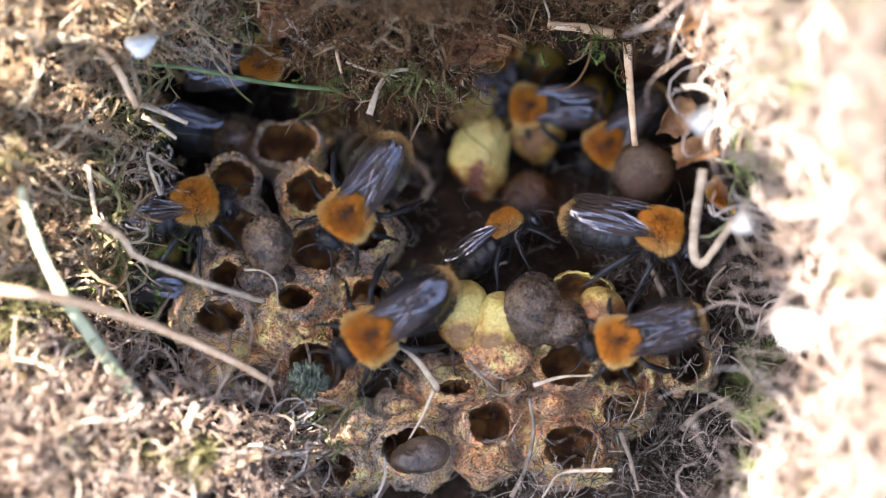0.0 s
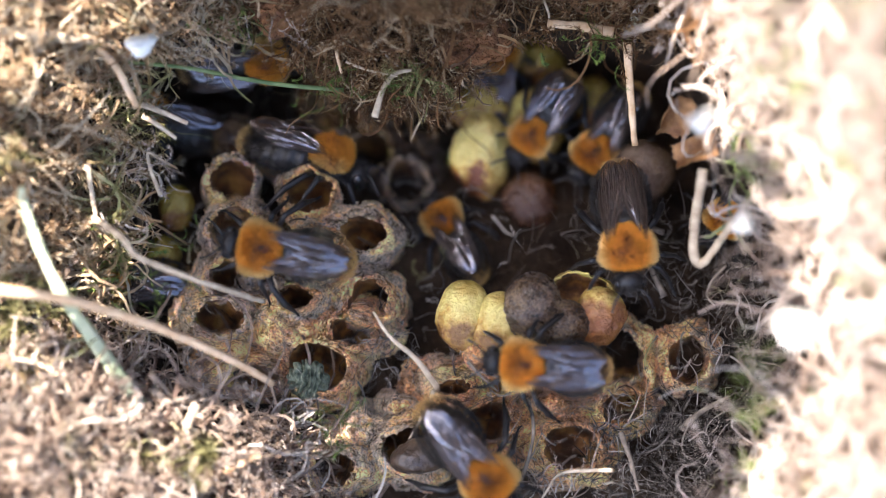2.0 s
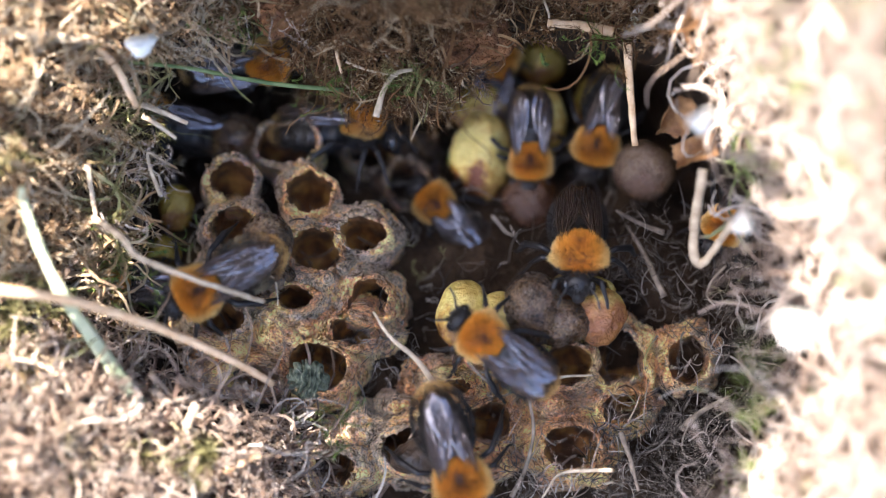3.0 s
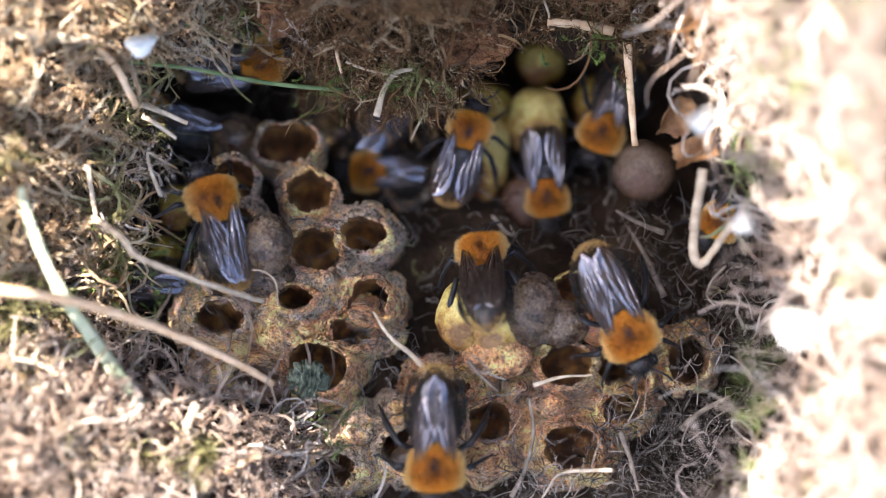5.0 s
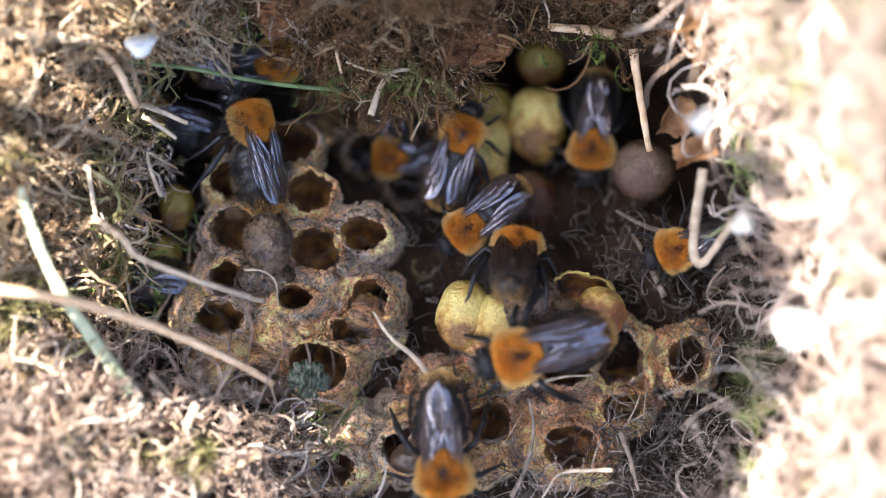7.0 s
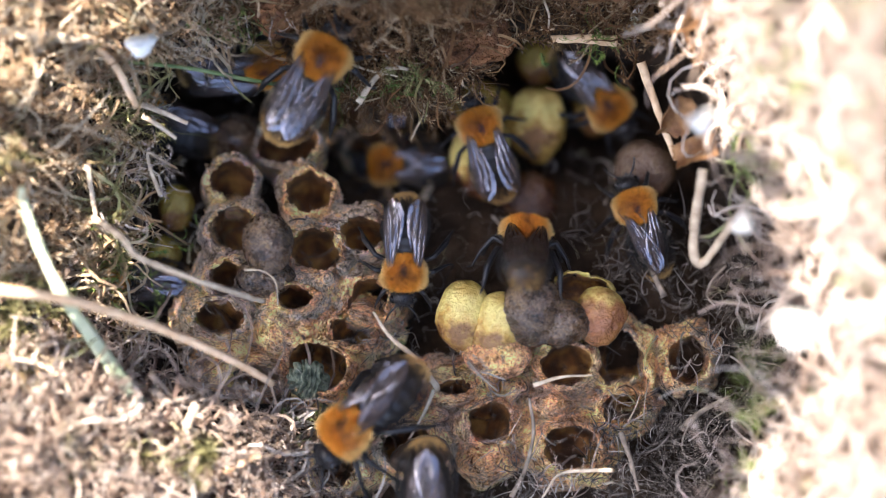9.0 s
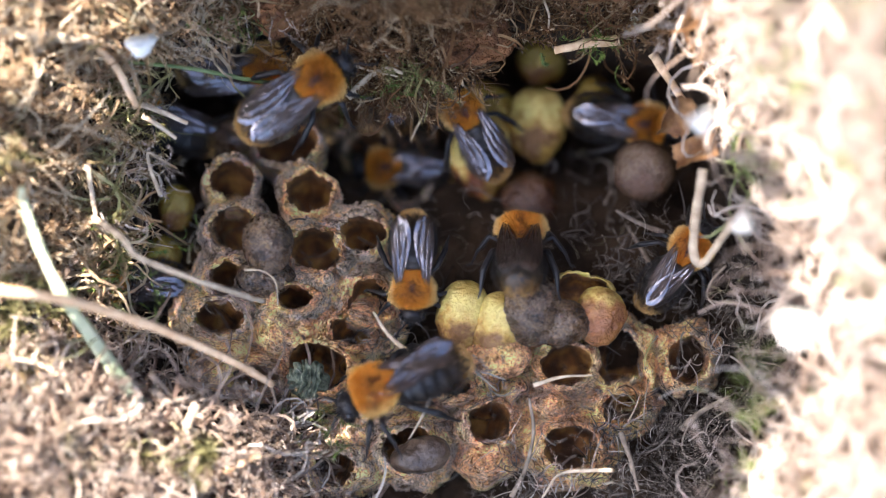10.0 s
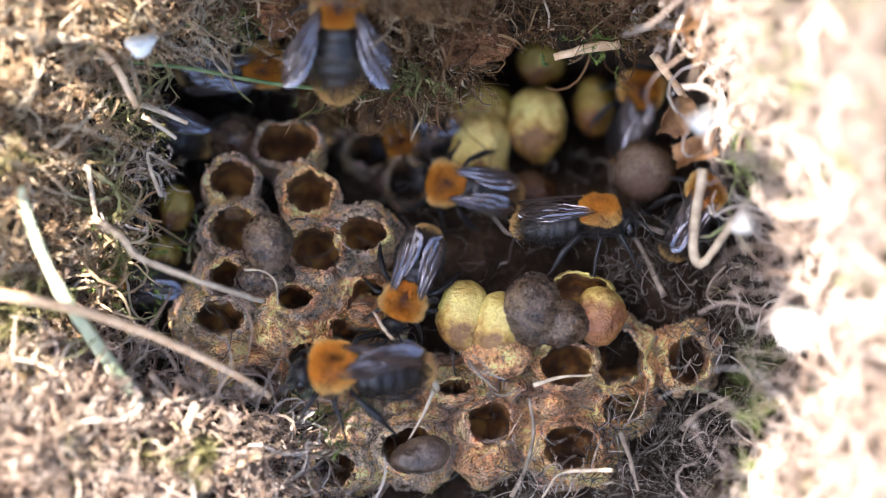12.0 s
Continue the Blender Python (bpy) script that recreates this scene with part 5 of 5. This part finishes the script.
    walk(c, [st(0, -6.25, -7.43, 4.00, 215), st(0.5, -5.60, -11.34, 4.50, 262), st(1, -0.93, -17.10, 5.00, 280), st(1.5, 3.97, -19.06, 5.00, 308), st(2, 3.82, -20.04, 5.00, 310), st(2.5, 1.76, -19.64, 5.00, 295), st(3, 1.52, -20.04, 5.00, 288),
             st(3.2, 0.78, -19.64, 5.00, 280), st(4.8, -0.69, -18.96, 5.00, 270), st(5.5, -1.08, -18.67, 5.00, 270), st(6, -1.76, -19.06, 5.00, 255), st(6.5, -0.93, -18.57, 5.00, 266), st(7, 0.05, -19.45, 5.00, 274), st(7.2, 0.05, -19.94, 5.00, 272),
             st(8.8, -1.42, -22.24, 5.00, 270), st(9.3, -1.43, -30.45, 4.00, 270), st(12, -1.43, -32.91, 4.00, 270)])
    walk(d, [st(0, 15.36, -7.95, 3.00, 195), st(0.5, 13.09, -10.87, 4.00, 225), st(1, 12.45, -12.25, 4.00, 222), st(1.5, 9.87, -10.75, 4.50, 205), st(2, 6.91, -9.99, 5.00, 175), st(2.5, 4.70, -9.01, 5.00, 155), st(3, 3.48, -7.64, 5.00, 143),
             st(3.2, 3.23, -6.81, 5.00, 132), st(4, 3.48, -2.89, 5.00, 115), st(4.8, 3.40, -0.90, 1.00, 98, -35, -5), st(5, 3.45, -0.50, 0.00, 92, -45, -8), st(5.5, 5.45, 0.25, -0.50, 76, -62, -10), st(6, 6.00, 0.10, -0.30, 70, -66, -10), st(7.2, 6.70, 0.05, -0.30, 74, -66, -8),
             st(8.8, 7.30, 1.15, -0.30, 84, -66, 0), st(9.5, 7.20, 1.20, -0.30, 88, -66, 0), st(10, 6.90, 1.40, -0.50, 84, -58, -6), st(10.5, 8.40, 1.90, -2.00, 55, -35, -30), st(11, 10.89, 2.67, -2.00, 10, 0, -70), st(11.5, 12.40, 2.47, -2.00, 5, 0, -65), st(12, 13.94, 2.98, -2.50, 0, 0, -60)])
    walk(g, [st(0, 5.74, 1.93, -4.00, 35, 0, -72), st(0.5, 3.76, 1.58, -4.00, 45, 0, -72), st(1, 3.26, 2.70, -5.00, 70, -10, -55), st(1.5, 1.59, 3.19, -7.00, 95, -15, -30), st(2, 0.05, 2.64, -9.00, 120, -20), st(2.5, 0.05, 3.42, -9.00, 135), st(3, -0.73, 4.21, -10.00, 135),
             st(3.2, -1.25, 5.51, -10.00, 138), st(4.8, -7.02, 7.23, -12.00, 175), st(5.5, -5.98, 7.13, -12.00, 180), st(6, -4.93, 7.13, -12.00, 185), st(7.2, -4.93, 8.55, -12.00, 180), st(10, -5.47, 7.58, -13.00, 180), st(11, -3.38, 9.98, -14.00, 190), st(12, -3.80, 10.09, -14.00, 195)])
    walk(i, [st(0, 7.86, 13.21, -10.00, 180), st(0.5, 5.49, 11.71, -9.00, 180), st(1, 5.51, 13.73, -10.00, 178), st(1.5, 7.86, 12.80, -10.00, 205), st(2, 8.08, 10.42, -9.00, 235), st(2.5, 8.08, 10.57, -9.00, 262), st(3, 7.98, 8.08, -9.00, 270), st(3.2, 7.82, 7.05, -9.00, 270),
             st(4.8, 9.38, 4.72, -9.00, 278), st(5, 9.53, 4.72, -9.00, 275), st(5.5, 7.82, 4.87, -9.00, 268), st(6, 7.31, 5.13, -9.00, 265), st(6.5, 5.73, 3.56, -8.00, 255), st(7, 2.09, 1.74, -5.20, 218), st(7.2, 2.75, 1.58, -5.00, 216), st(8, -0.70, -0.45, 0.00, 245),
             st(8.8, -2.59, -2.04, 1.00, 268), st(9, -3.44, -2.04, 1.00, 268), st(9.5, -2.94, -0.70, 1.00, 265), st(10, -2.68, -3.53, 1.50, 270), st(10.5, -3.18, -3.53, 1.50, 270), st(11, -2.44, -4.17, 1.50, 272), st(11.5, -2.93, -5.17, 1.50, 255), st(12, -3.43, -4.52, 1.50, 250)])
    walk(j, [st(0, 15.11, 9.55, -9.50, 225), st(0.5, 14.07, 9.03, -9.50, 230), st(1, 14.07, 8.77, -9.50, 232), st(2, 13.97, 8.88, -9.50, 235), st(2.5, 13.55, 9.03, -9.50, 240), st(3, 14.07, 9.55, -9.50, 255), st(3.2, 14.33, 9.92, -9.50, 255),
             st(4.8, 14.59, 10.85, -9.50, 250), st(5.5, 14.59, 9.66, -9.50, 240), st(6, 14.33, 8.10, -9.50, 235), st(6.5, 14.07, 9.14, -9.50, 262), st(7.2, 13.55, 9.29, -9.50, 265), st(8.8, 13.86, 13.76, -10.50, 300), st(9, 15.27, 13.08, -10.50, 310),
             st(9.5, 17.25, 10.74, -10.50, 325), st(10, 18.66, 11.41, -10.50, 350), st(10.5, 20.82, 9.29, -9.50, 375), st(11, 18.90, 11.63, -9.50, 390), st(11.5, 19.52, 10.33, -9.50, 420), st(12, 18.37, 14.60, -11.50, 440)])
    walk(k, [st(0, 18.97, 1.44, 1.00, -15, 0, -40), st(0.5, 18.48, 1.94, 1.00, -18, 0, -40), st(1, 19.54, -2.03, 2.00, -45, 0, -25), st(1.5, 19.64, -3.27, 2.00, -48, 0, -22), st(2, 16.17, 0.05, 2.00, -85, 20), st(2.5, 11.50, 0.95, 0.50, -106, 44), st(3, 11.98, -0.55, 1.00, -92, 46), st(3.2, 12.85, -2.28, 1.50, -95, 42),
             st(4.8, 16.35, -6.96, 3.00, -65), st(5, 16.20, -7.46, 3.00, -65), st(5.5, 17.83, -7.95, 3.00, -62), st(6, 13.97, -9.89, 4.00, -95), st(6.5, 11.95, -7.40, 5.00, -115), st(7, 6.52, -9.26, 5.00, -165), st(7.2, 3.47, -9.00, 5.50, -170), st(8, -2.16, -12.20, 5.00, -150),
             st(8.8, -7.54, -14.75, 5.00, -140, 0, 22), st(9, -8.28, -15.73, 5.00, -135, 0, 26), st(9.5, -7.05, -14.26, 5.00, -146, 0, 28), st(10, -5.84, -12.22, 4.50, -158, 0, 30), st(10.5, -7.07, -13.06, 4.50, -157, 0, 31), st(11, -8.05, -11.83, 4.50, -164, 0, 31), st(11.5, -8.54, -11.09, 4.50, -170, 0, 30), st(12, -9.43, -10.36, 4.50, -177, 0, 30)])
    walk(l, [st(0, 25.81, 5.15, -5.00, 240), st(1.5, 25.56, 4.03, -5.00, 240), st(2.5, 25.35, 2.07, -3.00, 240), st(4.8, 24.75, 2.99, -3.60, 240), st(5.5, 25.40, -0.05, -1.00, 220), st(6, 24.00, -0.95, -1.00, 205), st(6.5, 21.24, -0.30, -1.00, 200), st(7, 20.63, -0.05, -1.00, 200),
             st(7.2, 19.73, 0.45, -1.00, 195), st(8, 18.02, 2.07, -3.00, 145), st(8.8, 17.16, 3.25, -3.80, 112), st(9, 17.33, 3.76, -4.00, 110), st(9.5, 18.55, 2.74, -3.40, 105), st(10, 21.89, -0.05, -1.00, 52), st(10.5, 22.14, -0.55, -1.00, 35), st(11, 22.89, 0.45, -1.00, 35),
             st(11.5, 24.17, 3.25, -3.80, 50), st(12, 23.77, 5.05, -5.00, 60)])
    walk(m, [st(0, -16.7, 17.5, -8.0, 10, 0, 30), st(3.2, -16.1, 17.3, -8.0, 10, 0, 30), st(4.8, -16.6, 17.4, -8.0, 10, 0, 30), st(7.2, -15.2, 17.5, -8.0, 8, 0, 30), st(8.8, -16.2, 16.9, -9.0, 8, 0, 30), st(12, -16.5, 17.0, -9.0, 8, 0, 30)])
    walk(o, [st(0, -27.2, 12.7, -10.00, 165, 0, 55), st(6, -27.2, 12.6, -10.00, 163, 0, 55), st(12, -28.2, 12.7, -10.00, 160, 0, 55)])
    walk(p, [st(0, -30.16, -3.02, -6.00, 175), st(6, -30.01, -2.92, -6.00, 178), st(12, -30.32, -3.12, -6.00, 174)])
    walk(r, [st(0, 5.32, 18.49, -13.20, 80), st(3.2, 5.06, 17.43, -13.20, 80), st(4.8, 2.37, 10.62, -7.70, 72), st(5.5, 2.63, 11.29, -7.70, 78), st(6, 2.89, 10.62, -7.70, 75), st(6.5, 1.85, 9.57, -7.20, 78), st(7.2, 1.75, 10.70, -7.20, 70), st(8.8, 3.90, 10.99, -6.70, 95),
             st(9, 3.39, 11.09, -6.70, 108), st(9.5, 2.88, 12.02, -6.70, 118), st(10, 1.85, 12.53, -6.70, 120), st(10.5, 3.39, 12.53, -6.70, 96), st(11, 4.01, 11.76, -6.70, 95), st(11.5, 3.65, 9.81, -6.70, 110), st(12, 0.31, 5.97, -7.20, 170)])


motions()
